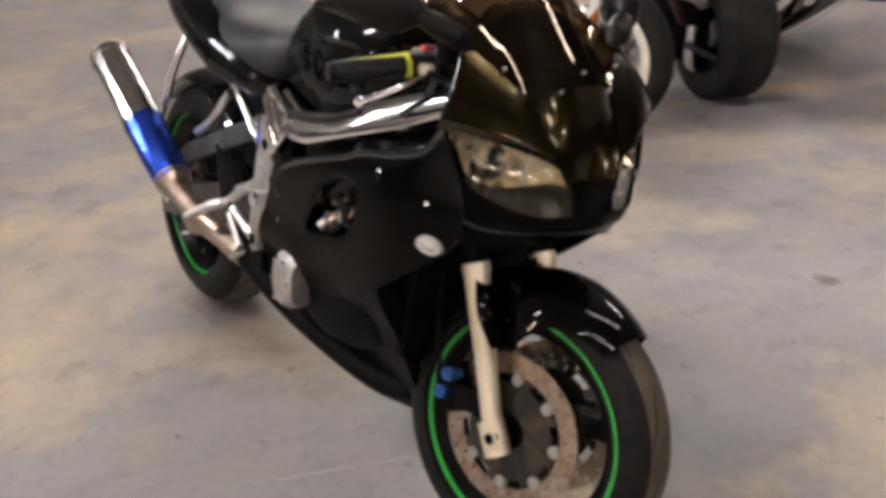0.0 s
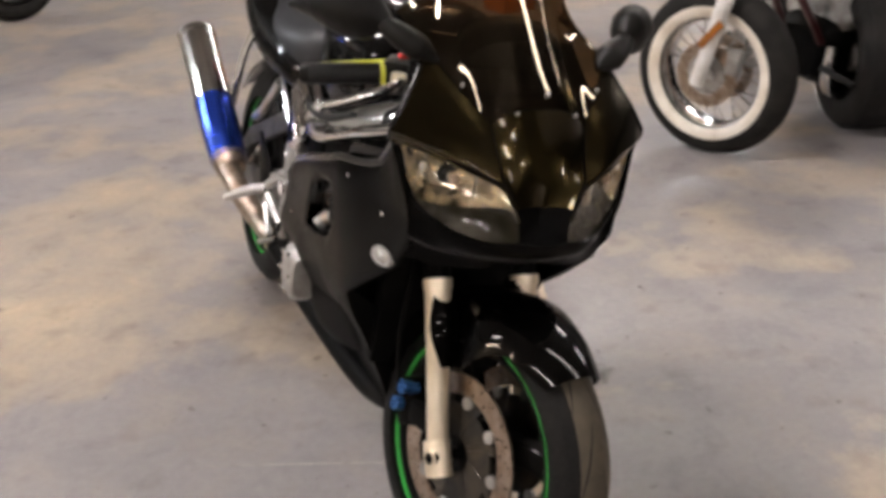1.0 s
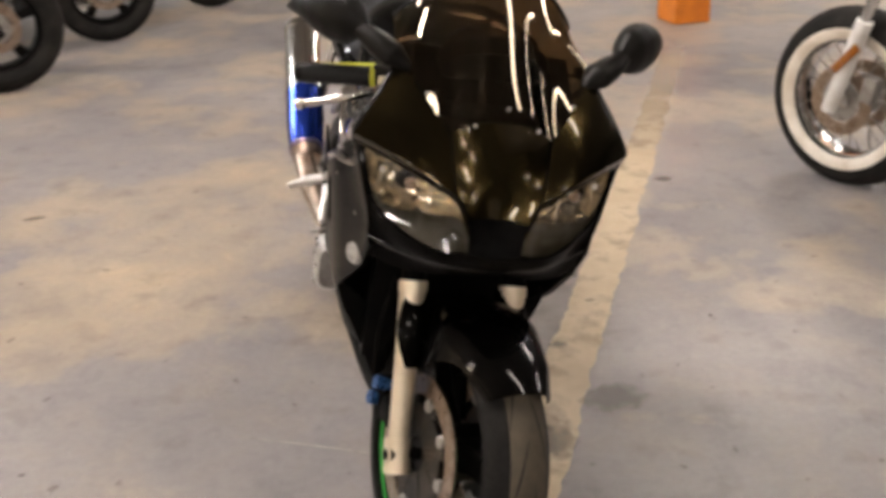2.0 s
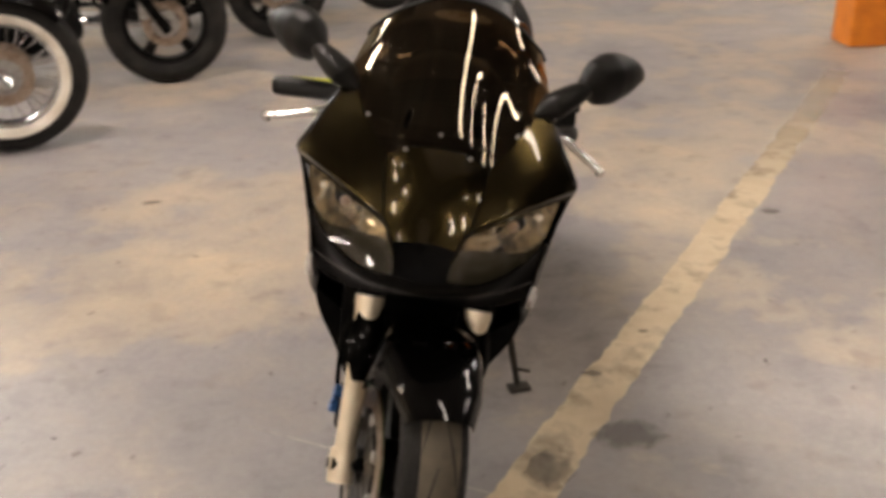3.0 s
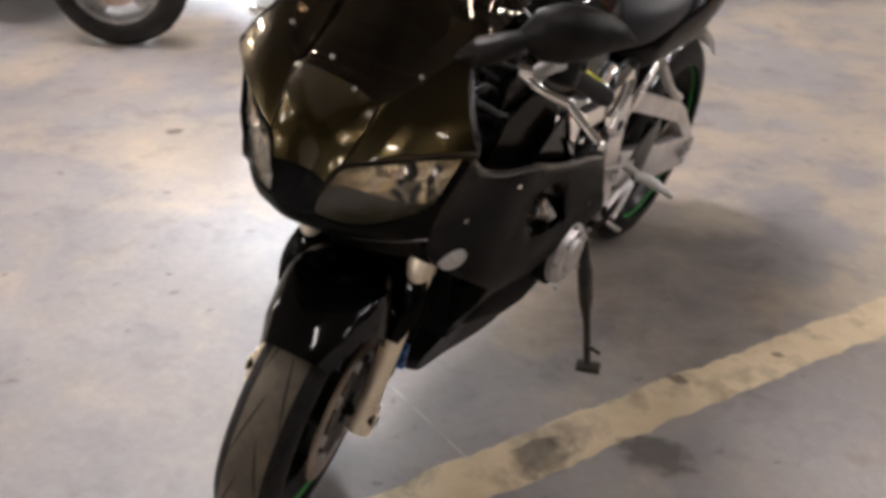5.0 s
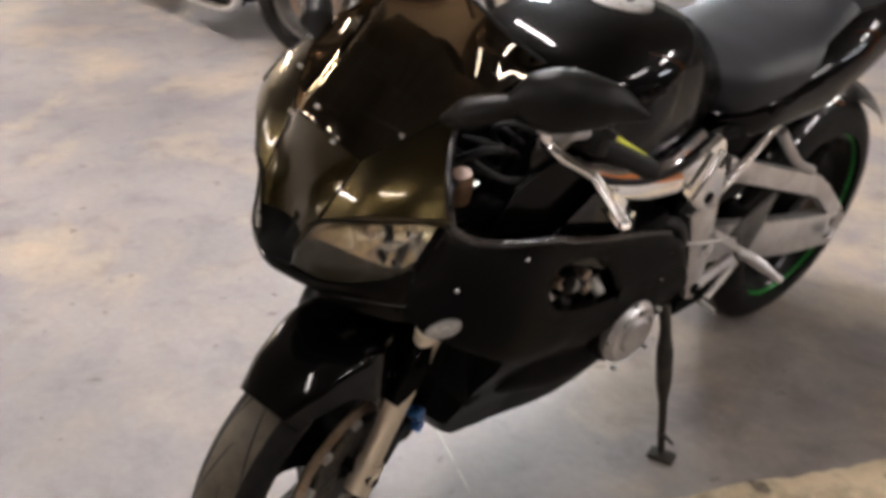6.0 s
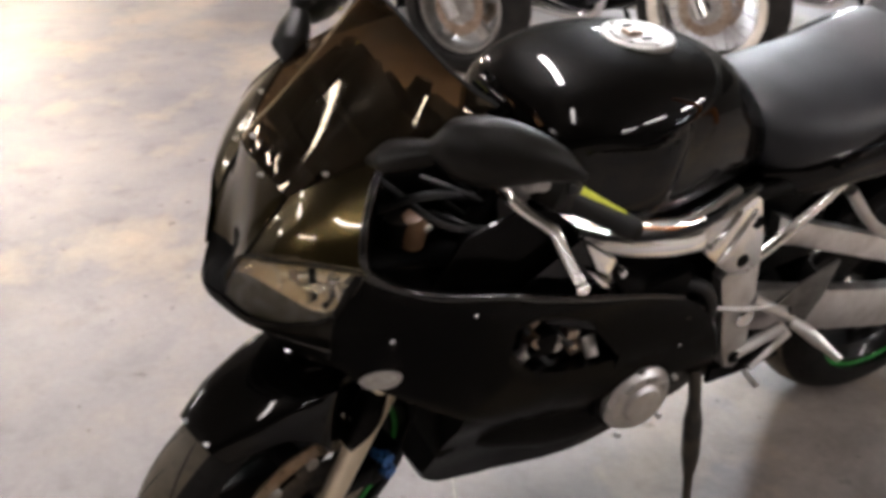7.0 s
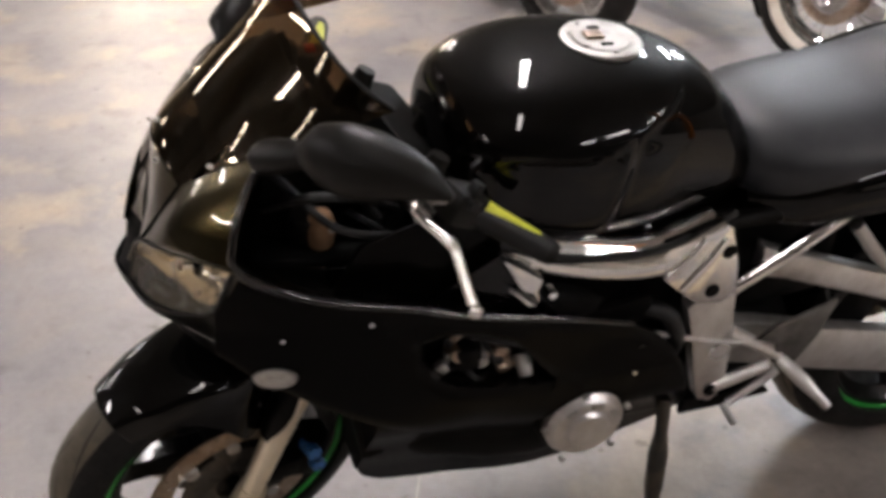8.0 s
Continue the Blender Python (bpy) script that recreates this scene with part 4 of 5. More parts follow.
    part("lamp_rim", tube([tuple(np.array(p) * k) for p in LAMP_LOW], 0.0025, 24, 8), PAINT, lamp)
    part("lamp_brow", tube([tuple(np.array(p) * k) for p in LAMP_TOP], 0.0028, 24, 8), PEARL, lamp)
low_edge = both([(0, -0.055, 0.655), (0.040, -0.042, 0.655), (0.085, -0.022, 0.650), (0.135, 0.016, 0.664), (0.180, 0.052, 0.702)])
lip = both([(0, -0.034, 0.628), (0.045, -0.026, 0.628), (0.09, 0.002, 0.624), (0.135, 0.045, 0.622), (0.174, 0.060, 0.636)])
chin = part("chin_panel", thick(grid_mesh(ruled(low_edge, lip, 50, 8, -0.006)), 0.003), SATIN, bike, "gloss black chin under the headlamps")
part("chin_lip", tube(lip, 0.0048, 50, 10), GLOSS, chin)
duct = both([(0, -0.004, 0.612), (0.05, 0.000, 0.606), (0.09, 0.020, 0.597), (0.135, 0.052, 0.592), (0.170, 0.070, 0.604)])
part("chin_duct", thick(grid_mesh(ruled(lip, duct, 50, 6, 0.003)), 0.003), SATIN, chin, "gloss black lower lip of the nose")
inner = both([(0, 0.07, 0.595), (0.05, 0.07, 0.592), (0.10, 0.085, 0.585), (0.15, 0.105, 0.582), (0.168, 0.115, 0.590)])
part("under_chin", grid_mesh(ruled(duct, inner, 40, 6)), DARK, bike)
base = both([(0, 0.006, 0.844), (0.042, 0.012, 0.838), (0.077, 0.030, 0.816), (0.112, 0.064, 0.854), (0.150, 0.124, 0.902), (0.152, 0.19, 0.915), (0.146, 0.265, 0.935)])
rim = both([(0, 0.172, 1.030), (0.035, 0.174, 1.026), (0.065, 0.182, 1.014), (0.095, 0.196, 0.996), (0.118, 0.215, 0.975), (0.137, 0.240, 0.955), (0.146, 0.267, 0.937)])
g = ruled(base, rim, 90, 28, -0.012)
hump = np.exp(-(np.abs(g[..., 0]) / 0.066) ** 3.2) * np.sin(np.linspace(0, math.pi, 28))[:, None] ** 0.7
g = g + hump[..., None] * np.array([0, -0.012, 0.009])
screen = part("windscreen", grid_mesh(g), SMOKE, bike, "dark smoked windscreen")
part("screen_edging", tube(rim, 0.0028, 60, 8), RUBBER_HOSE, screen)

# dash and the dark inside of the cowl
part("dash_panel", block(0, 0, 0, 0.25, 0.14, 0.018, 0.008, m=pose(0, 0, 0, 38)), PLASTIC, bike, m=Matrix.Translation((0, 0.125, 0.865)))
gauge = part("instrument_panel", pod([(0, 0.12, 0.885), (0, 0.18, 0.91)], ((0.085, 0.04), (0.09, 0.05), (0.075, 0.045)), 10, 24), PLASTIC, bike, "dark instrument cluster")
for x in (-0.04, 0.045):
    part("gauge_face", tube([(x, 0.178, 0.91), (x, 0.188, 0.914)], (0.032, 0.034), 3, 24), DARK, gauge)
part("headlamp_backing", grid_mesh(ruled(both([(0, 0.055, 0.66), (0.1, 0.07, 0.66), (0.165, 0.10, 0.70)]), both([(0, 0.08, 0.85), (0.1, 0.09, 0.85), (0.155, 0.115, 0.87)]), 30, 6)), DARK, bike)
for s in (-1, 1):
    part("air_duct", pod([(s * 0.08, 0.10, 0.70), (s * 0.10, 0.24, 0.70), (s * 0.10, 0.40, 0.68)], ((0.03, 0.02), (0.03, 0.02), (0.03, 0.02)), 14, 16), DARK, bike)
    part("wire_loom", tube([(s * 0.12, 0.12, 0.80), (s * 0.15, 0.17, 0.83), (s * 0.12, 0.24, 0.80), (s * 0.09, 0.30, 0.76)], 0.006, 20, 8), RUBBER_HOSE, bike)
    part("wire_loom", tube([(s * 0.10, 0.13, 0.84), (s * 0.16, 0.20, 0.79), (s * 0.14, 0.29, 0.75)], 0.005, 20, 8), RUBBER_HOSE, bike)
# dark sheets added to black out the shaded hollow inside the cowl
for s in (-1, 1):
    part("cockpit_shade_sheet", plate([(0.085, 0.70), (0.10, 0.84), (0.16, 0.87), (0.24, 0.835), (0.36, 0.79), (0.40, 0.70), (0.30, 0.62), (0.12, 0.62)], s * 0.045, 0.004, 0), DARK, bike)
part("radiator", block(0, 0.245, 0.47, 0.27, 0.035, 0.30, 0.006, m=pose(0, 0, 0, 12)), DARK, bike, "dark radiator behind the front wheel")

# ---- engine, frame ----
engine = part("engine", loft([(0.30, 0, 0.42, 0.12, 0.10, 4), (0.36, 0, 0.45, 0.15, 0.17, 5), (0.52, 0, 0.44, 0.16, 0.20, 5), (0.66, 0, 0.42, 0.15, 0.15, 4), (0.78, 0, 0.42, 0.11, 0.10, 3)], 24, 28), DARK, bike, "dark engine block")
for s in (-1, 1):
    for i in range(4):
        part("carburettor", tube([(s * 0.16, 0.37 + 0.036 * i, 0.56 - 0.012 * i), (s * 0.185, 0.37 + 0.036 * i, 0.565 - 0.02 * i)], (0.015, 0.010), 4, 12), CAST if i % 2 else STEEL, engine)
    part("engine_link", tube([(s * 0.165, 0.37, 0.54), (s * 0.172, 0.42, 0.55), (s * 0.165, 0.47, 0.51)], 0.005, 12, 10), STEEL, engine)
    part("engine_mount", block(s * 0.172, 0.385, 0.555, 0.03, 0.04, 0.04, 0.008), DARK, engine)
bits = random.Random(11)
for s in (-1, 1):
    for i in range(9):
        y, z = bits.uniform(0.35, 0.46), bits.uniform(0.525, 0.605)
        if i % 3:
            part("engine_fitting", block(s * bits.uniform(0.160, 0.178), y, z, 0.014, bits.uniform(0.010, 0.022), bits.uniform(0.010, 0.020), 0.003, m=pose(0, 0, 0, bits.uniform(0, 90))), (CAST, STEEL, BRUSHED)[i % 3], engine)
        else:
            part("engine_hose", tube([(s * 0.16, y, z), (s * 0.178, y + 0.02, z - 0.02), (s * 0.165, y + 0.045, z - 0.035)], 0.006, 8, 8), RUBBER_HOSE, engine)
part("generator_cover_well", puck(0.13, skin(0.592, 0.388) + 0.003, 0.079, (0.594, 0.390), 40, 0.004), DARK, engine)
cover = part("generator_cover", puck(0.15, 0.203, 0.064, (0.589, 0.386), 40, 0.010), BRUSHED, bike, "brushed alloy generator cover")
part("cover_cap", puck(0.198, 0.210, 0.036, (0.589, 0.386), 36, 0.005), BRUSHED, cover)
for a in (80, 128, 32):
    part("cover_flat", block(0.2045, 0.589 + 0.048 * math.cos(radians(a)), 0.386 + 0.048 * math.sin(radians(a)), 0.005, 0.020, 0.012, 0.002, m=pose(0, 0, 0, a - 90)), CAST, cover)
for a in range(5):
    part("cover_bolt", puck(0.196, 0.205, 0.005, (0.589 + 0.070 * math.cos(0.5 + a * 1.2566), 0.386 + 0.070 * math.sin(0.5 + a * 1.2566)), 10), CAST, cover)
clutch = part("clutch_cover", loft([(0.565, -0.17, 0.36, 0.028, 0.045, 3), (0.585, -0.172, 0.36, 0.032, 0.058, 3), (0.625, -0.172, 0.358, 0.032, 0.06, 3), (0.655, -0.17, 0.352, 0.026, 0.045, 3)], 16, 24), CAST, bike, "cast alloy clutch cover")
for a in range(6):
    part("cover_bolt", puck(-0.198, -0.206, 0.006, (0.61 + 0.03 * math.cos(a * 1.047), 0.358 + 0.046 * math.sin(a * 1.047)), 10), CHROME, clutch)


def spar(s):
    """One side of the polished twin-spar frame, from the steering head to the pivot plate."""
    up = [(0.095, 0.16, 0.835), (0.125, 0.28, 0.797), (0.152, 0.39, 0.760), (0.165, 0.48, 0.726), (0.168, 0.55, 0.712), (0.166, 0.64, 0.694), (0.160, 0.70, 0.698), (0.152, 0.76, 0.716)]
    dn = [(0.095, 0.175, 0.768), (0.125, 0.29, 0.728), (0.152, 0.40, 0.696), (0.165, 0.48, 0.672), (0.168, 0.56, 0.648), (0.166, 0.64, 0.636), (0.160, 0.69, 0.630), (0.152, 0.74, 0.625)]
    if s > 0:
        up, dn = up[2:], dn[2:]
    else:
        dn = [(x + 0.012 * w, y, z - 0.012 * w) for (x, y, z), w in zip(dn, (0.6, 1.0, 1.0, 0.9, 0.6, 0.3, 0.1, 0))]
        up = [(x + 0.012 * w, y, z) for (x, y, z), w in zip(up, (0.6, 1.0, 1.0, 0.9, 0.6, 0.3, 0.1, 0))]
    up, dn = [(x - 0.016, y, z) for x, y, z in up], [(x + 0.008, y, z) for x, y, z in dn]
    a, b = curve_points(up, 30), curve_points(dn, 30)
    rows = []
    for p, q in zip(a, b):
        row = []
        for w in np.linspace(0, 2 * math.pi, 18, endpoint=False):
            c, sn = math.cos(w), math.sin(w)
            m = (p + q) / 2 + (p - q) / 2 * math.copysign(abs(sn) ** 0.85, sn)
            row.append((s * (m[0] - 0.024 + 0.024 * math.copysign(abs(c) ** 0.85, c)), m[1], m[2]))
        rows.append(row)
    return grid_mesh(rows, None, True)


for s in (1, -1):
    f = part("frame_spar", spar(s), POLISH, bike, "polished aluminium frame spar")
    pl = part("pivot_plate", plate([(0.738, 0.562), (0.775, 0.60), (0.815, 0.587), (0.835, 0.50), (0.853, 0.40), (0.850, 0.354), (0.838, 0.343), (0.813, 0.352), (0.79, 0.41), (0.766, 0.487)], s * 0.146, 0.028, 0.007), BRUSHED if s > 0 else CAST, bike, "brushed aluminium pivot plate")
    part("spar_end", plate([(0.672, 0.690), (0.70, 0.698), (0.755, 0.724), (0.768, 0.716), (0.798, 0.645), (0.814, 0.585), (0.79, 0.568), (0.75, 0.572), (0.722, 0.592), (0.676, 0.632)], s * 0.151, 0.028, 0.011), POLISH, pl, "polished upper plate")
    if s > 0:
        part("engine_hanger", plate([(0.404, 0.739), (0.442, 0.714), (0.470, 0.694), (0.465, 0.674), (0.474, 0.648), (0.488, 0.626), (0.507, 0.606), (0.478, 0.631), (0.457, 0.654), (0.436, 0.686), (0.418, 0.717)], 0.186, 0.022, 0.006), POLISH, f, "polished hanger arm of the frame")
        part("hanger_bolt", puck(0.180, 0.2, 0.006, (0.486, 0.667), 14), CHROME, f)
    for y0, z0, y1, z1 in ((0.684, 0.640, 0.728, 0.700), (0.712, 0.610, 0.762, 0.698)):
        part("plate_rib", tube([(s * 0.164, y0, z0), (s * 0.166, (y0 + y1) / 2, (z0 + z1) / 2), (s * 0.164, y1, z1)], 0.007, 10, 10), POLISH, pl)
    for y, z in ((0.765, 0.60), (0.828, 0.375), (0.772, 0.672)):
        part("plate_bolt", puck(s * 0.160, s * 0.167, 0.012, (y, z), 16), DARK, pl)
    part("pivot_nut", puck(s * 0.16, s * 0.17, 0.019, (0.815, 0.47), 20), CHROME, pl)
    part("coolant_pipe", tube([(s * 0.13, 0.66, 0.56), (s * 0.15, 0.71, 0.55), (s * 0.15, 0.74, 0.50), (s * 0.12, 0.76, 0.43)], 0.014, 18, 12), RUBBER_HOSE, bike)
    part("cylinder_head_cover", block(s * 0.135, 0.62, 0.555, 0.03, 0.13, 0.05, 0.01, m=pose(0, 0, 0, 12)), DARK, engine)
    part("subframe_tube", tube([(s * 0.135, 0.80, 0.555), (s * 0.135, 0.90, 0.625), (s * 0.125, 1.02, 0.70), (s * 0.11, 1.20, 0.76)], 0.0135, 20, 12), POLISH, bike, "polished subframe tube")
    part("subframe_tube", tube([(s * 0.12, 0.77, 0.69), (s * 0.12, 0.95, 0.705), (s * 0.11, 1.2, 0.765), (s * 0.09, 1.45, 0.82)], 0.013, 20, 12), DARK, bike)
    # swing arm with its upper brace; the right one in darker metal
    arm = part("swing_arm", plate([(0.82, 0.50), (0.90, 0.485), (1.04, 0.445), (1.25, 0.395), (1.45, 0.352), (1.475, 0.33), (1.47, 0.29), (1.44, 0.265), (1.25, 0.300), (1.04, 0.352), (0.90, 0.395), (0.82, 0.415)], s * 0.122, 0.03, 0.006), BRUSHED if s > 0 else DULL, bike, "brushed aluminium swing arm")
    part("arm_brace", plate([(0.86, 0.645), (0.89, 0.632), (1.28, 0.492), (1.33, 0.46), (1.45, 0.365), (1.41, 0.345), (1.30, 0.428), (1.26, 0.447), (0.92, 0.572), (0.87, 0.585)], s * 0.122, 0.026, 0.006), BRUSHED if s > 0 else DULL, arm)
    part("chain_adjuster", block(s * 0.132, 1.43, 0.328, 0.022, 0.06, 0.05, 0.008), CAST, arm)
    part("axle_nut", puck(s * 0.14, s * 0.155, 0.018, (REAR, RZ), 6), CHROME, arm)
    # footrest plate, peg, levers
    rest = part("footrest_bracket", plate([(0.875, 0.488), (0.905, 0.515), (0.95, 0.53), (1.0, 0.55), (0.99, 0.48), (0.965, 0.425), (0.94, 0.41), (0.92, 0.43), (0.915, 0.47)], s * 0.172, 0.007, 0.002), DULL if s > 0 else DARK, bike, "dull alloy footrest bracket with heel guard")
    part("foot_peg", tube([(s * 0.172, 0.935, 0.432), (s * 0.205, 0.953, 0.422), (s * 0.252, 0.988, 0.392)], (0.011, 0.012, 0.0125, 0.009, 0.008), 14, 12), BRUSHED, rest, "knurled alloy foot peg")
    part("bracket_arm", tube([(s * 0.155, 0.83, 0.50), (s * 0.168, 0.93, 0.44)], 0.011, 6, 10), BRUSHED, rest)
    part("bracket_arm", tube([(s * 0.155, 0.82, 0.37), (s * 0.168, 0.92, 0.42)], 0.011, 6, 10), BRUSHED, rest)
    part("lever_bracket", plate([(0.79, 0.352), (0.86, 0.348), (0.925, 0.372), (0.958, 0.334), (0.86, 0.322), (0.79, 0.318)], s * 0.150, 0.012, 0.003), DARK, rest)
    part("foot_lever", tube([(s * 0.168, 0.94, 0.405), (s * 0.172, 0.90, 0.375), (s * 0.175, 0.86, 0.350)], (0.009, 0.007, 0.007), 8, 10), BRUSHED, rest)
    part("lever_tip", tube([(s * 0.165, 0.862, 0.335), (s * 0.20, 0.866, 0.325)], 0.006, 4, 10), CAST, rest)
    part("shift_rod", tube([(s * 0.150, 0.70, 0.515), (s * 0.165, 0.80, 0.49), (s * 0.17, 0.93, 0.475)], 0.0045, 6, 8), BRUSHED, rest)
    part("passenger_peg_hanger", tube([(s * 0.13, 1.02, 0.66), (s * 0.145, 1.10, 0.58), (s * 0.145, 1.18, 0.54)], 0.011, 12, 10), BRUSHED, bike)

part("airbox", block(0, 0.50, 0.635, 0.25, 0.34, 0.13, 0.02, m=pose(0, 0, 0, -6)), DARK, bike, "black airbox under the tank")
part("battery_tray", block(0, 0.92, 0.585, 0.17, 0.25, 0.23, 0.02, m=pose(0, 0, 0, 8)), DARK, bike, "black inner tray behind the frame")
# rear suspension, chain, hugger
# linkage bulk, added to block lamp light from the floor under the bike
part("linkage_shade_block", loft([(0.80, 0, 0.36, 0.07, 0.06, 3), (0.84, 0, 0.355, 0.10, 0.11, 4), (0.95, 0, 0.35, 0.10, 0.12, 4), (1.03, 0, 0.35, 0.07, 0.08, 3)], 14, 24), DARK, bike, "dark linkage block added to shade the floor under the bike")
part("rear_shock", tube([(0, 0.84, 0.60), (0, 0.92, 0.40)], 0.035, 8, 16), DARK, bike)
part("chain_run", block(0.10, 1.12, 0.395, 0.014, 0.56, 0.012, 0.003, m=pose(0, 0, 0, -8)), CAST, bike)
part("rear_sprocket", puck(0.092, 0.098, 0.085, (REAR, RZ), 48, 0.002), STEEL, bike)
rows = []
for a in np.linspace(radians(40), radians(170), 26):
    rows.append([(0.09 * math.sin(b), REAR + (0.335 - 0.05 * (1 - math.cos(b))) * math.cos(a), RZ + (0.335 - 0.05 * (1 - math.cos(b))) * math.sin(a)) for b in np.linspace(-1.2, 1.2, 15)])
part("rear_hugger", thick(grid_mesh(rows), 0.003), GLOSS, bike, "black rear wheel hugger")

# ---- tank, seat, tail ----
tank_bm = loft([(0.352, 0, 0.80, 0.05, 0.035, 2.4), (0.365, 0, 0.802, 0.10, 0.075, 2.5), (0.395, 0, 0.80, 0.135, 0.105, 2.6), (0.46, 0, 0.798, 0.163, 0.128, 2.7), (0.55, 0, 0.797, 0.177, 0.136, 2.7), (0.65, 0, 0.793, 0.169, 0.132, 2.6), (0.73, 0, 0.785, 0.145, 0.116, 2.5), (0.79, 0, 0.768, 0.125, 0.086, 2.4), (0.83, 0, 0.748, 0.10, 0.05, 2.3)], 90, 120)
for v in tank_bm.verts:
    y, z = v.co.y, v.co.z
    ridge = 0.853 + 0.42 * max(0.0, y - 0.525)
    d = min(max((ridge - z) / 0.013, 0.0), 1.0) * min(max((y - 0.40) / 0.06, 0.0), 1.0)
    knee = min(max((y - 0.561 - 0.165 * (z - 0.73)) / 0.02, 0.0), 1.0) * min(max((ridge - 0.005 - z) / 0.02, 0.0), 1.0)
    v.co.x *= 1 - 0.090 * d * d * (3 - 2 * d) - 0.060 * knee * knee * (3 - 2 * knee)
tank = part("fuel_tank", tank_bm, PAINT, bike, "gloss black fuel tank")
cap = part("fuel_cap", lathe_x([(0.0, 0.002), (0.0, 0.052), (0.004, 0.056), (0.010, 0.055), (0.012, 0.049), (0.010, 0.042), (0.013, 0.039), (0.013, 0.002)], 48), CAST, bike, "polished aluminium fuel cap", m=Matrix.Translation((0, 0.590, 0.924)) @ pose(0, 0, 0, 4, -90, 0))
for i in range(7):
    a = i * 2 * math.pi / 7
    part("cap_screw", tube([(0.045 * math.cos(a), 0.592 + 0.045 * math.sin(a), 0.934 - 0.0035 * math.sin(a)), (0.045 * math.cos(a), 0.592 + 0.045 * math.sin(a), 0.938 - 0.0035 * math.sin(a))], 0.0035, 2, 8), CAST, cap)
part("cap_lock", block(0, 0.578, 0.939, 0.020, 0.026, 0.006, 0.002), STEEL, cap)
for dx in (-0.024, 0.024):
    part("cap_slot", block(dx, 0.588, 0.9375, 0.006, 0.016, 0.003, 0.001), DARK, cap)
for s in (-1, 1):
    part("tank_trim", tube([(s * 0.156, 0.40, 0.735), (s * 0.168, 0.52, 0.700), (s * 0.16, 0.66, 0.69), (s * 0.13, 0.79, 0.715)], 0.006, 24, 8), RUBBER_HOSE, bike)
seat = part("rider_seat", loft([(0.80, 0, 0.755, 0.055, 0.03, 2.2), (0.82, 0, 0.762, 0.10, 0.055, 2.4), (0.87, 0, 0.762, 0.135, 0.068, 2.6), (0.96, 0, 0.765, 0.155, 0.070, 2.8), (1.06, 0, 0.775, 0.158, 0.072, 2.8), (1.14, 0, 0.80, 0.145, 0.080, 2.7), (1.20, 0, 0.83, 0.125, 0.075, 2.6)], 32, 36), VINYL, bike, "dark grey vinyl rider seat")
part("passenger_seat", loft([(1.17, 0, 0.84, 0.09, 0.05, 2.4), (1.22, 0, 0.865, 0.115, 0.062, 2.6), (1.34, 0, 0.895, 0.11, 0.05, 2.6), (1.46, 0, 0.925, 0.09, 0.04, 2.5), (1.52, 0, 0.935, 0.05, 0.02, 2.3)], 24, 32), VINYL, bike, "dark grey vinyl passenger seat")
tail = part("tail_cowl", loft([(0.83, 0, 0.70, 0.10, 0.035, 2.6), (0.90, 0, 0.716, 0.150, 0.060, 2.8), (1.0, 0, 0.742, 0.168, 0.076, 2.9), (1.08, 0, 0.762, 0.178, 0.084, 2.9), (1.2, 0, 0.800, 0.174, 0.082, 2.8), (1.35, 0, 0.833, 0.150, 0.064, 2.6), (1.48, 0, 0.87, 0.11, 0.045, 2.5), (1.58, 0, 0.90, 0.06, 0.025, 2.3)], 36, 36), PAINT, bike, "gloss black tail cowl")
part("tail_lamp", loft([(1.57, 0, 0.895, 0.055, 0.022, 2.4), (1.595, 0, 0.90, 0.05, 0.018, 2.4)], 6, 24), RED, tail)

# ---- exhaust on the right ----
part("exhaust_header", tube([(-0.02, 0.28, 0.40), (-0.05, 0.27, 0.26), (-0.07, 0.40, 0.20), (-0.11, 0.70, 0.24), (-0.15, 0.90, 0.32)], (0.030, 0.030, 0.029, 0.027), 34, 18), DARK, bike, "sooty exhaust header")
pipe = part("exhaust_pipe", tube([(-0.145, 0.88, 0.312), (-0.165, 0.97, 0.335), (-0.19, 1.05, 0.365), (-0.212, 1.17, 0.415)], (0.028, 0.027, 0.027), 24, 18), STEEL, bike, "heat-tinted steel exhaust pipe")
CAN0, CAN1 = Vector((-0.204, 1.185, 0.420)), Vector((-0.222, 1.62, 0.668))
part("pipe_collar", tube([CAN0.lerp(CAN1, -0.05), CAN0.lerp(CAN1, 0.02)], (0.036, 0.046), 5, 24), STEEL, pipe)
can = part("silencer", tube([CAN0.lerp(CAN1, 0.44), CAN0.lerp(CAN1, 0.97)], 0.050, 10, 32), POLISH, bike, "polished oval silencer can")
part("silencer_sleeve", tube([CAN0.lerp(CAN1, 0.0), CAN0.lerp(CAN1, 0.02), CAN0.lerp(CAN1, 0.43)], (0.044, 0.0495, 0.0495), 10, 32), BLUE, can, "blue anodised sleeve")
part("silencer_band", tube([CAN0.lerp(CAN1, 0.425), CAN0.lerp(CAN1, 0.455)], 0.0525, 4, 32), POLISH, can)
part("silencer_band", tube([CAN0.lerp(CAN1, 0.93), CAN0.lerp(CAN1, 0.97)], 0.0525, 4, 32), POLISH, can)
part("silencer_end", tube([CAN0.lerp(CAN1, 0.968), CAN0.lerp(CAN1, 1.02)], (0.050, 0.03), 5, 32), CHROME, can)
part("silencer_strap", tube([CAN0.lerp(CAN1, 0.44) + Vector((0.05, 0, 0)), (-0.15, 1.33, 0.66), (-0.12, 1.30, 0.76)], 0.010, 10, 10), POLISH, can)

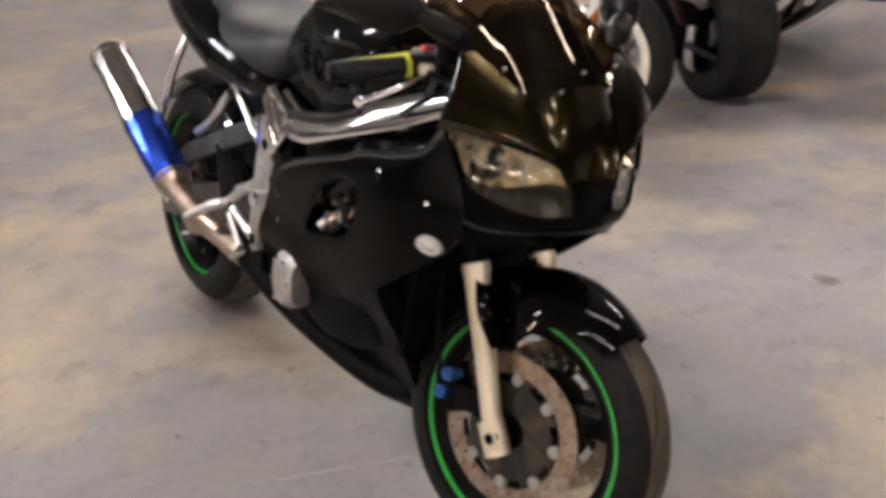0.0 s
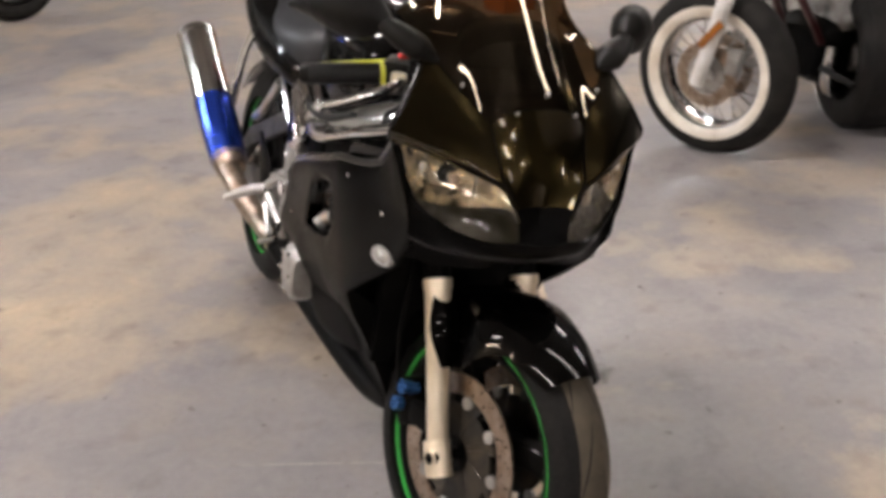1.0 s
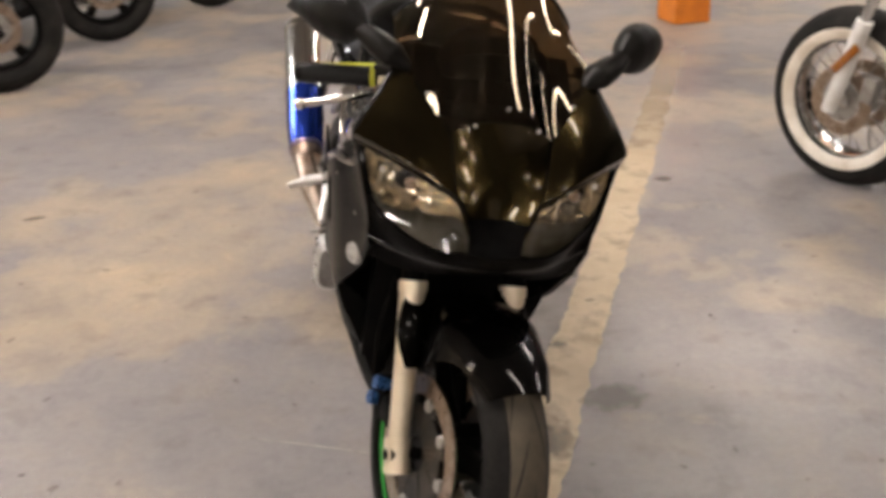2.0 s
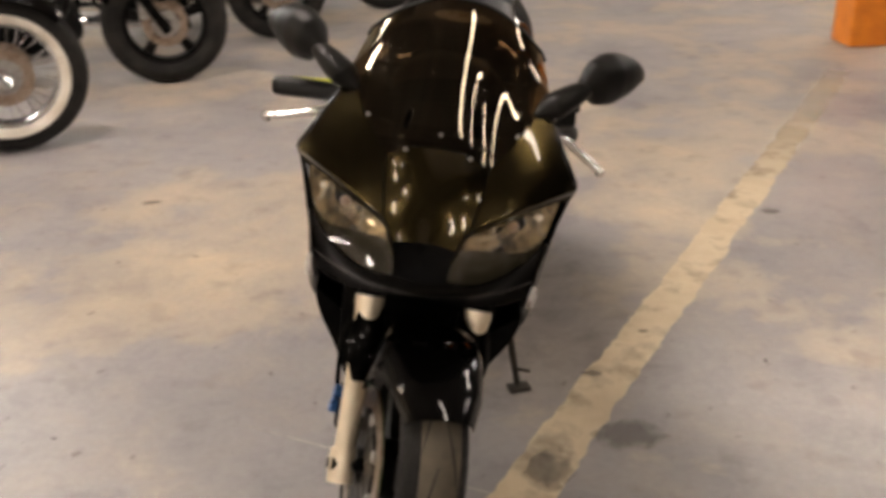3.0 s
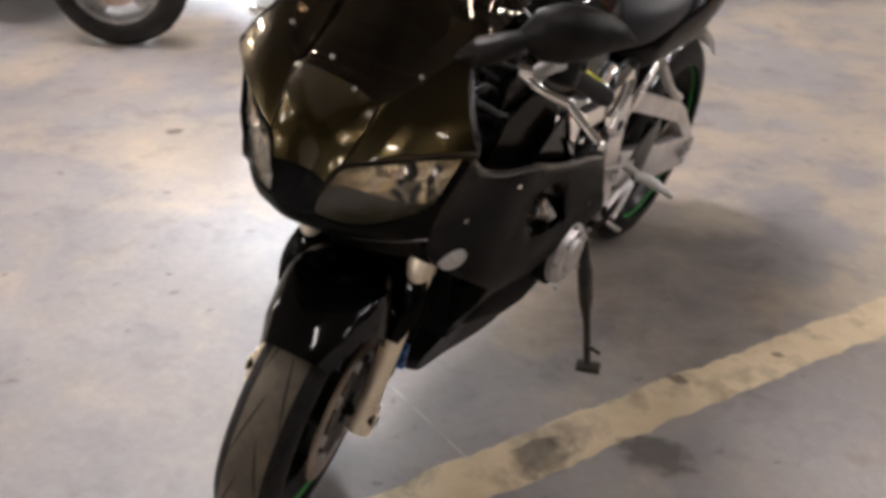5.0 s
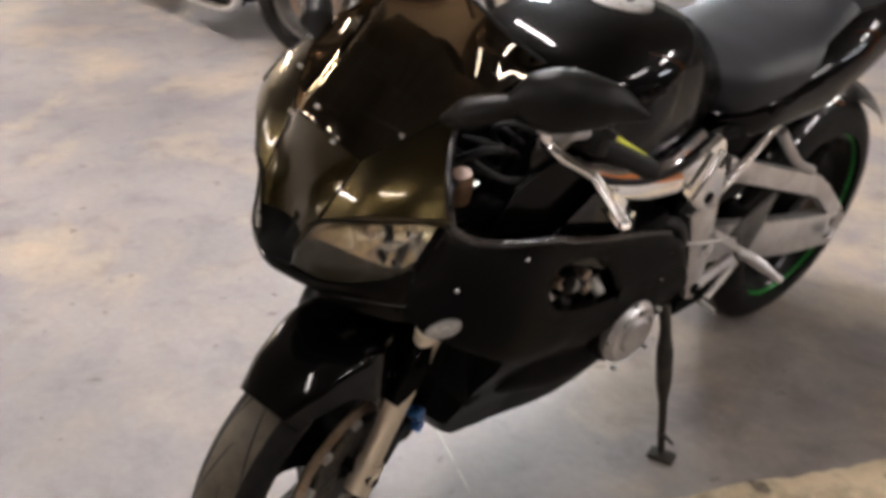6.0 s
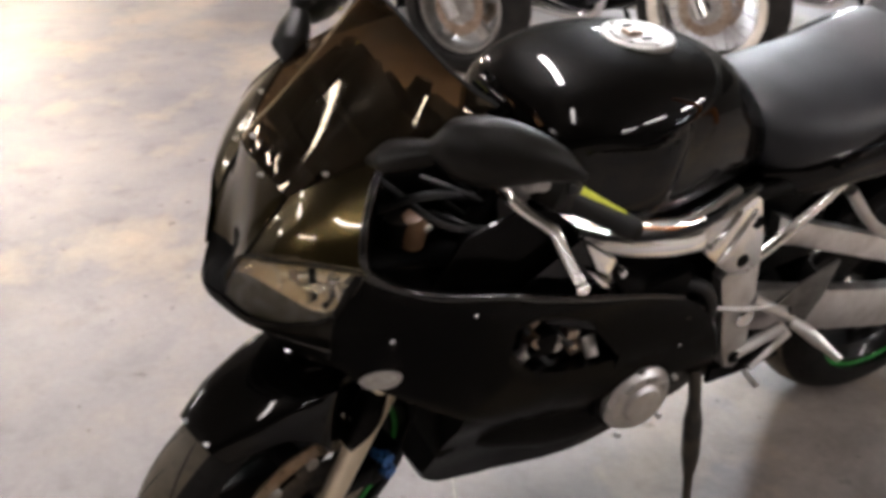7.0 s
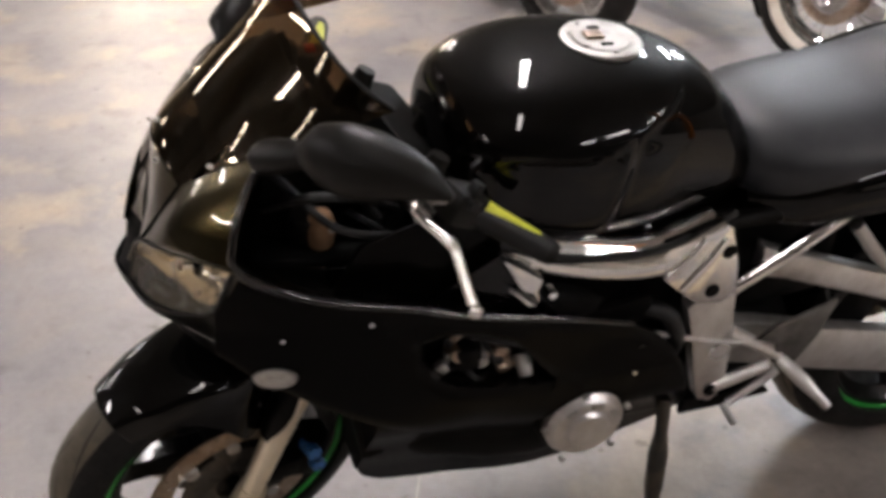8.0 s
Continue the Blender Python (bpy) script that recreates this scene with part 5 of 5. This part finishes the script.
# ---- bars, levers, mirrors ----
GRIPS = {1: ((0.196, 0.342, 0.832), (0.229, 0.444, 0.775)), -1: ((-0.165, 0.235, 0.842), (-0.281, 0.268, 0.829))}
LEVERS = {1: [(0.150, 0.286, 0.824), (0.172, 0.293, 0.814), (0.184, 0.303, 0.805), (0.217, 0.327, 0.791), (0.229, 0.330, 0.782), (0.284, 0.339, 0.742)], -1: [(-0.150, 0.205, 0.836), (-0.172, 0.178, 0.832), (-0.200, 0.170, 0.824), (-0.245, 0.174, 0.810), (-0.286, 0.181, 0.798)]}
for s in (1, -1):
    a, b = (Vector(p) for p in GRIPS[s])
    bar = part("handlebar", tube([Vector(STEER @ along_fork(0.56, s * 0.098, -0.02)), a.lerp(b, -0.25), a, b], (0.016, 0.013, 0.013, 0.013), 14, 12), BRUSHED if s > 0 else DARK, bike, "clip-on handlebar")
    part("grip", tube([a.lerp(b, 0.06), b], 0.0168, 12, 18), RUBBER_HOSE, bar, "black rubber grip")
    if s < 0:
        part("grip_flange", tube([a.lerp(b, 0.02), a.lerp(b, 0.08)], (0.0205, 0.0185), 4, 20), YELLOW, bar, "acid yellow grip flange")
    up = Vector((0, 0.004, 0.0075))
    part("grip_stripe", tube([a.lerp(b, 0.05) + up, a.lerp(b, 0.85) + up], (0.0125, 0.009), 8, 14), YELLOW, bar, "acid yellow grip stripe")
    part("bar_end", tube([b, b + (b - a) * 0.10], (0.017, 0.015), 4, 16), PLASTIC, bar)
    sw = part("switch_housing", block(0, 0, 0, 0.048, 0.048, 0.046, 0.011, m=pose(0, 0, 0, -25 if s > 0 else 10, 0, 15 if s > 0 else -40)), PLASTIC, bar, m=Matrix.Translation(a.lerp(b, -0.02 if s > 0 else -0.18)))
    if s > 0:
        part("signal_switch", block(0, 0, 0, 0.020, 0.016, 0.014, 0.004, m=pose(0, 0, 0, -25, 0, 15)), RUBBER_HOSE, bar, m=Matrix.Translation(a.lerp(b, -0.02) + Vector((0.022, 0.006, 0.014))))
        part("beam_switch", block(0, 0, 0, 0.016, 0.012, 0.018, 0.003, m=pose(0, 0, 0, -25, 0, 15)), RUBBER_HOSE, bar, m=Matrix.Translation(a.lerp(b, -0.02) + Vector((0.012, 0.012, 0.028))))
    if s < 0:
        part("stop_switch", block(0, 0, 0, 0.020, 0.014, 0.010, 0.003), RED, bar, "red stop switch", m=Matrix.Translation(a.lerp(b, -0.22) + Vector((0, 0.0, 0.024))))
        part("brake_reservoir", tube([(-0.125, 0.185, 0.852), (-0.125, 0.185, 0.885)], 0.022, 6, 18), DARK, bar)
    lever = part("hand_lever", tube(LEVERS[s], (0.0095, 0.0095, 0.009, 0.008, 0.0072), 30, 12, flat=0.8), POLISH, bar, "polished alloy hand lever")
    part("lever_perch", block(0, 0, 0, 0.026, 0.034, 0.018, 0.006, m=pose(0, 0, 0, 0, 0, 30 * s)), POLISH if s > 0 else GOLD, bar, m=Matrix.Translation(Vector(LEVERS[s][0]) + Vector((0, 0.008, 0.004))))
    e = Vector(LEVERS[s][-1])
    ball = bmesh.new()
    bmesh.ops.create_icosphere(ball, subdivisions=2, radius=0.0095)
    part("lever_ball", ball, POLISH, bar, m=Matrix.Translation(e))
    # mirror
    stalk = [(s * 0.134, 0.104, 0.884), (s * 0.150, 0.116, 0.894), (s * 0.174, 0.129, 0.908), (s * 0.215, 0.158, 0.932)]
    mirror = part("mirror", pod([(s * 0.202, 0.148, 0.928), (s * 0.235, 0.185, 0.938), (s * 0.280, 0.244, 0.941), (s * 0.312, 0.284, 0.930)], ((0.012, 0.012), (0.027, 0.036), (0.034, 0.042), (0.034, 0.038), (0.029, 0.029), (0.018, 0.018), (0.004, 0.004)), 26, 24), PLASTIC, bike, "matt black rear-view mirror")
    part("mirror_stalk", pod(stalk, ((0.004, 0.004), (0.027, 0.020), (0.022, 0.018), (0.012, 0.011)), 18, 18), PLASTIC, mirror)
    part("mirror_glass", pod([(s * 0.226, 0.200, 0.934), (s * 0.246, 0.228, 0.937), (s * 0.264, 0.250, 0.934)], ((0.010, 0.016), (0.022, 0.032), (0.010, 0.016)), 10, 20), MIRROR, mirror)
bits = random.Random(5)
for i in range(9):
    y, z = bits.uniform(0.17, 0.32), bits.uniform(0.70, 0.80)
    if i % 2:
        part("cockpit_clip", block(0, 0, 0, 0.010, bits.uniform(0.008, 0.016), bits.uniform(0.006, 0.014), 0.002, m=pose(0, 0, 0, bits.uniform(0, 90), bits.uniform(-30, 30))), (BRUSHED, CAST, DARK)[i % 3], bike, m=Matrix.Translation((bits.uniform(0.07, 0.12), y, z)))
    else:
        part("wire_loom", tube([(0.07, y - 0.05, z + 0.03), (0.12, y, z + bits.uniform(-0.02, 0.03)), (0.09, y + 0.06, z - 0.03)], 0.0045, 14, 8), RUBBER_HOSE, bike)
socket = part("lamp_socket", tube([(0.098, 0.196, 0.722), (0.100, 0.194, 0.744), (0.101, 0.192, 0.766), (0.101, 0.191, 0.768)], (0.017, 0.019, 0.019, 0.015), 10, 20), SOCKET, bike, "brown moulded lamp socket")
part("socket_collar", tube([(0.090, 0.172, 0.728), (0.094, 0.174, 0.765)], (0.017, 0.019), 6, 18), PLASTIC, socket)
part("clutch_cable", tube([(0.158, 0.315, 0.815), (0.12, 0.25, 0.84), (0.09, 0.26, 0.80), (0.10, 0.38, 0.70)], 0.004, 24, 8), RUBBER_HOSE, bike)

# ---- side stand ----
stand = part("side_stand", tube([(0.150, 0.757, 0.355), (0.186, 0.747, 0.28), (0.257, 0.730, 0.068)], (0.012, 0.010, 0.0085, 0.0075), 14, 12), STANDM, bike, "dirty black steel side stand")
part("stand_shroud", tube([(0.170, 0.752, 0.31), (0.176, 0.751, 0.298), (0.218, 0.741, 0.178), (0.221, 0.740, 0.168)], (0.010, 0.017, 0.016, 0.009), 10, 14, flat=0.8), STANDM, stand)
part("stand_tang", tube([(0.240, 0.730, 0.106), (0.258, 0.726, 0.110), (0.280, 0.720, 0.112)], (0.0055, 0.004, 0.0035), 6, 8), STANDM, stand)
part("stand_foot", block(0, 0, 0, 0.052, 0.034, 0.010, 0.003, m=pose(0, 0, 0, 0, -9.5, 18)), STANDM, stand, m=Matrix.Translation((0.262, 0.729, 0.060)))

# ---- marks on the floor ----
for cx, cy, rx, ry, turn, seed in ((0.515, 0.535, 0.095, 0.068, 0.3, 1), (0.33, 0.40, 0.105, 0.052, 0.9, 2), (-1.05, 2.0, 0.05, 0.02, 0.4, 3), (0.885, 0.865, 0.013, 0.007, 1.2, 4), (-0.78, 0.49, 0.012, 0.007, 0.5, 5), (1.15, 1.9, 0.05, 0.03, 0.2, 6), (0.60, 1.02, 0.022, 0.014, 0.6, 7), (0.45, 0.80, 0.03, 0.018, 0.4, 8), (1.3, 0.35, 0.05, 0.03, 2.1, 9), (-1.5, 1.2, 0.05, 0.02, 1.0, 10)):
    solid("floor_stain", blot(cx, cy, rx, ry, turn, 0.0045, seed), STAIN, "dark oil stain soaked into the concrete", "stain")


# ---- other machines parked in the hall; each in its own frame: front axle above the origin, y to the rear ----
def wheel_set(name, parent, y, r, w, style, tyre_label, disc=True, m=None):
    c = (y, r)
    rim = r * (0.67 if style == "wire" else 0.68)
    if style == "wire":
        wheel = part(name, lathe_x([(-w * 0.3, rim), (-w * 0.32, rim - 0.014), (-w * 0.2, rim - 0.02), (w * 0.2, rim - 0.02), (w * 0.32, rim - 0.014), (w * 0.3, rim)], 56, (0, *c)), CHROME, parent, "chromed wire-spoked wheel", m=m)
        for i in range(28):
            s = 1 if i % 2 else -1
            a = 2 * math.pi * i / 28
            b = a + (0.4 if i % 4 < 2 else -0.4)
            part("spoke", tube([(s * 0.035, y + 0.045 * math.cos(b), r + 0.045 * math.sin(b)), (0, y + (rim - 0.018) * math.cos(a), r + (rim - 0.018) * math.sin(a))], 0.0026, 2, 6), CHROME, wheel, m=m)
    else:
        wheel = part(name, lathe_x([(-w * 0.34, rim + 0.003), (-w * 0.36, rim - 0.016), (-w * 0.24, rim - 0.03), (w * 0.24, rim - 0.03), (w * 0.36, rim - 0.016), (w * 0.34, rim + 0.003)], 56, (0, *c)), CAST if style == "mag" else RIMBLACK, parent, "cast alloy wheel", m=m)
        for i in range(5):
            a = 2 * math.pi * i / 5 + 0.3
            part("spoke", spokes_cast(c, 0.04, rim - 0.02, 0, 1, 0.02, 0.03, 0.02, 0.0, a), CAST if style == "mag" else RIMBLACK, wheel, m=m)
    part("tyre", lathe_x(tyre_profile(w, r, rim), 64, (0, *c)), DUSTY, wheel, tyre_label, m=m)
    if style == "wire":
        for s in (-1, 1):
            part("white_wall", lathe_x([(s * w * 0.505, rim + 0.036), (s * w * 0.515, rim + 0.031), (s * w * 0.475, rim + 0.010), (s * w * 0.40, rim - 0.004), (s * w * 0.36, rim - 0.004), (s * w * 0.42, rim + 0.02)], 64, (0, *c)), WHITEWALL, wheel, "cream white tyre wall", m=m)
    part("hub", puck(-0.055, 0.055, 0.045, c, 28), CHROME if style == "wire" else CAST if style == "mag" else DULL, wheel, m=m)
    if disc:
        for s in (-1, 1):
            part("brake_disc", drilled_disc(s * 0.065, 0.005, 0.078, 0.118, c, 36), STEEL, wheel, "drilled brake disc", m=m)
            part("disc_carrier", lathe_x([(s * 0.060, 0.03), (s * 0.066, 0.03), (s * 0.066, 0.07), (s * 0.060, 0.07)], 36, (0, *c)), CAST, wheel, m=m)
    return wheel


def arch(c, r, w, a0, a1, n=28):
    rows = []
    for a in np.linspace(radians(a0), radians(a1), n):
        rows.append([(w / 2 * math.sin(b), c[0] + (r - w * 0.35 * (1 - math.cos(b))) * math.cos(a), c[1] + (r - w * 0.35 * (1 - math.cos(b))) * math.sin(a)) for b in np.linspace(-1.45, 1.45, 15)])
    return thick(grid_mesh(rows), 0.004)


def parked_cruiser(label, m, r=0.325, w=0.13, style="wire", fork=CHROME, paint=PAINT, reflector=None, lean=8.0, pipe=CHROME, steer=0.0, guard=True, rake=31.0):
    e = thing("parked_motorcycle", label, "motorcycle", m @ pose(0, 0, 0, 0, lean, 0), "parked motorcycles")
    turn = pose(0, 0, 0, 0, 0, steer)
    wheel_set("front_wheel", e, 0.0, r, w, style, "round black tyre", m=turn)
    base = 1.62
    wheel_set("rear_wheel", e, base, r * 0.97, w * 1.25, style, "round black tyre", False)
    if guard:
        part("front_mudguard", arch((0, r), r + 0.03, w * 1.25, 25, 140), paint, e, "gloss mudguard", m=turn)
    part("rear_mudguard", arch((base, r), r + 0.035, w * 1.6, 10, 165), paint, e, "gloss mudguard")
    k = math.tan(radians(rake))
    for s in (-1, 1):
        x = s * (w / 2 + 0.04)
        leg = part("fork_leg", tube([(x, -0.01, r - 0.03), (x, k * 0.30, r + 0.30)], (0.026, 0.028), 6, 16), fork, e, "bright fork leg", m=turn)
        part("fork_tube", tube([(x, k * 0.30, r + 0.30), (x, k * 0.62, r + 0.62)], 0.019, 4, 14), CHROME, e, m=turn)
        if reflector:
            part("fork_reflector", block(x + s * 0.028, k * 0.17, r + 0.17, 0.012, 0.03, 0.12, 0.004, m=pose(0, 0, 0, -31)), reflector, leg, "orange side reflector", m=turn)
        part("caliper", block(s * 0.07, 0.10, r + 0.08, 0.05, 0.05, 0.09, 0.01), CAST, leg, m=turn)
        part("handlebar", tube([(s * 0.05, k * 0.62, r + 0.64), (s * 0.10, k * 0.6 + 0.05, r + 0.78), (s * 0.30, k * 0.6 + 0.12, r + 0.82), (s * 0.42, k * 0.6 + 0.26, r + 0.76)], 0.0125, 18, 10), CHROME, e)
        part("grip", tube([(s * 0.345, k * 0.6 + 0.175, r + 0.80), (s * 0.43, k * 0.6 + 0.27, r + 0.755)], 0.018, 4, 12), RUBBER_HOSE, e)
        part("turn_signal", pod([(s * 0.12, k * 0.45 - 0.03, r + 0.47), (s * 0.19, k * 0.45 - 0.03, r + 0.47)], ((0.02, 0.02), (0.032, 0.032), (0.012, 0.012)), 8, 14), AMBER, e, "amber turn signal")
        part("cylinder", loft([(0.56, s * 0.05, r + 0.17, 0.10, 0.08, 3), (0.66, s * 0.05, r + 0.20, 0.11, 0.12, 3), (0.76, s * 0.05, r + 0.18, 0.10, 0.09, 3)], 10, 18), CAST, e)
        part("exhaust_pipe", tube([(s * 0.12, 0.52, r + 0.05), (s * 0.15, 0.55, r - 0.13), (s * 0.17, 0.9, r - 0.16), (s * 0.19, 1.35, r - 0.12), (s * 0.2, 1.95, r - 0.06)], (0.024, 0.024, 0.03, 0.045, 0.045), 30, 16), pipe, e, "bright exhaust pipe")
        part("foot_peg", tube([(s * 0.14, 0.46, r - 0.02), (s * 0.30, 0.44, r - 0.03)], 0.014, 4, 10), RUBBER_HOSE, e)
        part("frame_tube", tube([(s * 0.03, k * 0.55, r + 0.52), (s * 0.09, 0.50, r + 0.05), (s * 0.10, 0.62, r - 0.15), (s * 0.11, 1.05, r - 0.12), (s * 0.10, 1.2, r + 0.12)], 0.016, 26, 12), paint, e)
    part("headlamp", loft([(0.08, 0, r + 0.56, 0.085, 0.085, 2), (0.11, 0, r + 0.56, 0.092, 0.092, 2), (0.20, 0, r + 0.56, 0.07, 0.07, 2), (0.25, 0, r + 0.56, 0.03, 0.03, 2)], 14, 24), CHROME, e, "chrome headlamp shell")
    part("engine", loft([(0.48, 0, r - 0.0, 0.10, 0.09, 4), (0.6, 0, r, 0.15, 0.14, 4), (0.85, 0, r - 0.01, 0.15, 0.14, 4), (1.0, 0, r, 0.10, 0.09, 4)], 16, 22), DARK, e)
    part("fuel_tank", loft([(0.42, 0, r + 0.50, 0.05, 0.05, 2.4), (0.5, 0, r + 0.50, 0.12, 0.10, 2.5), (0.68, 0, r + 0.49, 0.15, 0.115, 2.5), (0.88, 0, r + 0.45, 0.11, 0.08, 2.4), (0.98, 0, r + 0.42, 0.05, 0.04, 2.3)], 24, 28), paint, e, "gloss fuel tank")
    part("seat", loft([(0.92, 0, r + 0.38, 0.09, 0.04, 2.5), (1.08, 0, r + 0.36, 0.16, 0.055, 2.7), (1.3, 0, r + 0.39, 0.17, 0.06, 2.7), (1.42, 0, r + 0.45, 0.13, 0.05, 2.5), (1.75, 0, r + 0.47, 0.10, 0.04, 2.5)], 24, 26), VINYL, e, "dark vinyl saddle")
    part("side_stand", tube([(0.10, 0.62, r - 0.14), (0.20, 0.64, 0.03)], 0.011, 4, 10), DARK, e)
    return e


parked_cruiser("maroon and chrome cruiser motorcycle with cream wall tyres", pose(1.74, 1.80, 0, 0, 0, -76), 0.312, 0.13, "wire", WHITE, MAROON, AMBER, lean=10, steer=-80, guard=False, rake=6)
parked_cruiser("black cruiser motorcycle with white wall tyres and orange reflectors", pose(-1.85, 2.66, 0, 0, 0, 96), 0.335, 0.13, "wire", CHROME, PAINT, ORANGE, lean=-3, steer=20)
parked_cruiser("black motorcycle with dark cast wheels parked in a row", pose(-1.55, 3.87, 0, 0, 0, 92), 0.325, 0.14, "black", DARK, PAINT, lean=-3, steer=18)
parked_cruiser("black motorcycle with dark cast wheels parked in a row", pose(-1.2, 5.02, 0, 0, 0, 92), 0.315, 0.14, "black", DARK, PAINT, lean=-3, steer=18)
parked_cruiser("motorcycle with grey cast wheels and fat tyre", pose(-2.43, 1.82, 0, 0, 0, 86), 0.30, 0.16, "mag", BRUSHED, PAINT, lean=-3, steer=34, guard=False)
parked_cruiser("black motorcycle with dark cast wheels parked in a row", pose(-0.62, 6.05, 0, 0, 0, 112), 0.315, 0.14, "black", CHROME, PAINT, lean=-4)


def buggy():
    """A low three-wheeler with fat tyres and white tube arms."""
    e = thing("three_wheeler", "dark three-wheeler with fat tyres and white tube frame", "three wheeler", pose(2.47, 1.74, 0, 0, 0, -21))
    for y in (0.0, 1.0):
        wheel = part("wheel", lathe_x([(-0.08, 0.16), (-0.09, 0.14), (-0.03, 0.05), (-0.03, 0.01), (0.05, 0.01), (0.05, 0.05), (0.09, 0.14), (0.08, 0.16)], 48, (0, y, 0.28)), DARK, e, "dark dished wheel")
        part("tyre", lathe_x([(-0.11, 0.17), (-0.125, 0.21), (-0.115, 0.255), (-0.09, 0.278), (0.0, 0.283), (0.09, 0.278), (0.115, 0.255), (0.125, 0.21), (0.11, 0.17), (0.08, 0.158), (-0.08, 0.158)], 56, (0, y, 0.28)), DUSTY, wheel, "fat black tyre")
        part("hub_cap", puck(0.0, 0.078, 0.06, (y, 0.28), 24), CAST, wheel)
        part("hub_cap", puck(0.0, -0.078, 0.06, (y, 0.28), 24), CAST, wheel)
    for z in (0.25, 0.36):
        part("frame_tube", tube([(0.14, 0.05, z), (0.45, 0.25, z + 0.08), (0.75, 0.55, z + 0.15)], 0.018, 8, 12), WHITE, e, "white frame tube")
        part("frame_tube", tube([(0.14, 0.95, z), (0.45, 0.80, z + 0.08), (0.75, 0.55, z + 0.15)], 0.018, 8, 12), WHITE, e, "white frame tube")
    part("body", loft([(-0.1, 0.75, 0.45, 0.20, 0.10, 3), (0.3, 0.75, 0.5, 0.28, 0.18, 3), (0.9, 0.75, 0.52, 0.30, 0.20, 3), (1.3, 0.75, 0.5, 0.2, 0.12, 3)], 20, 24), DARK, e)
    return e


buggy()
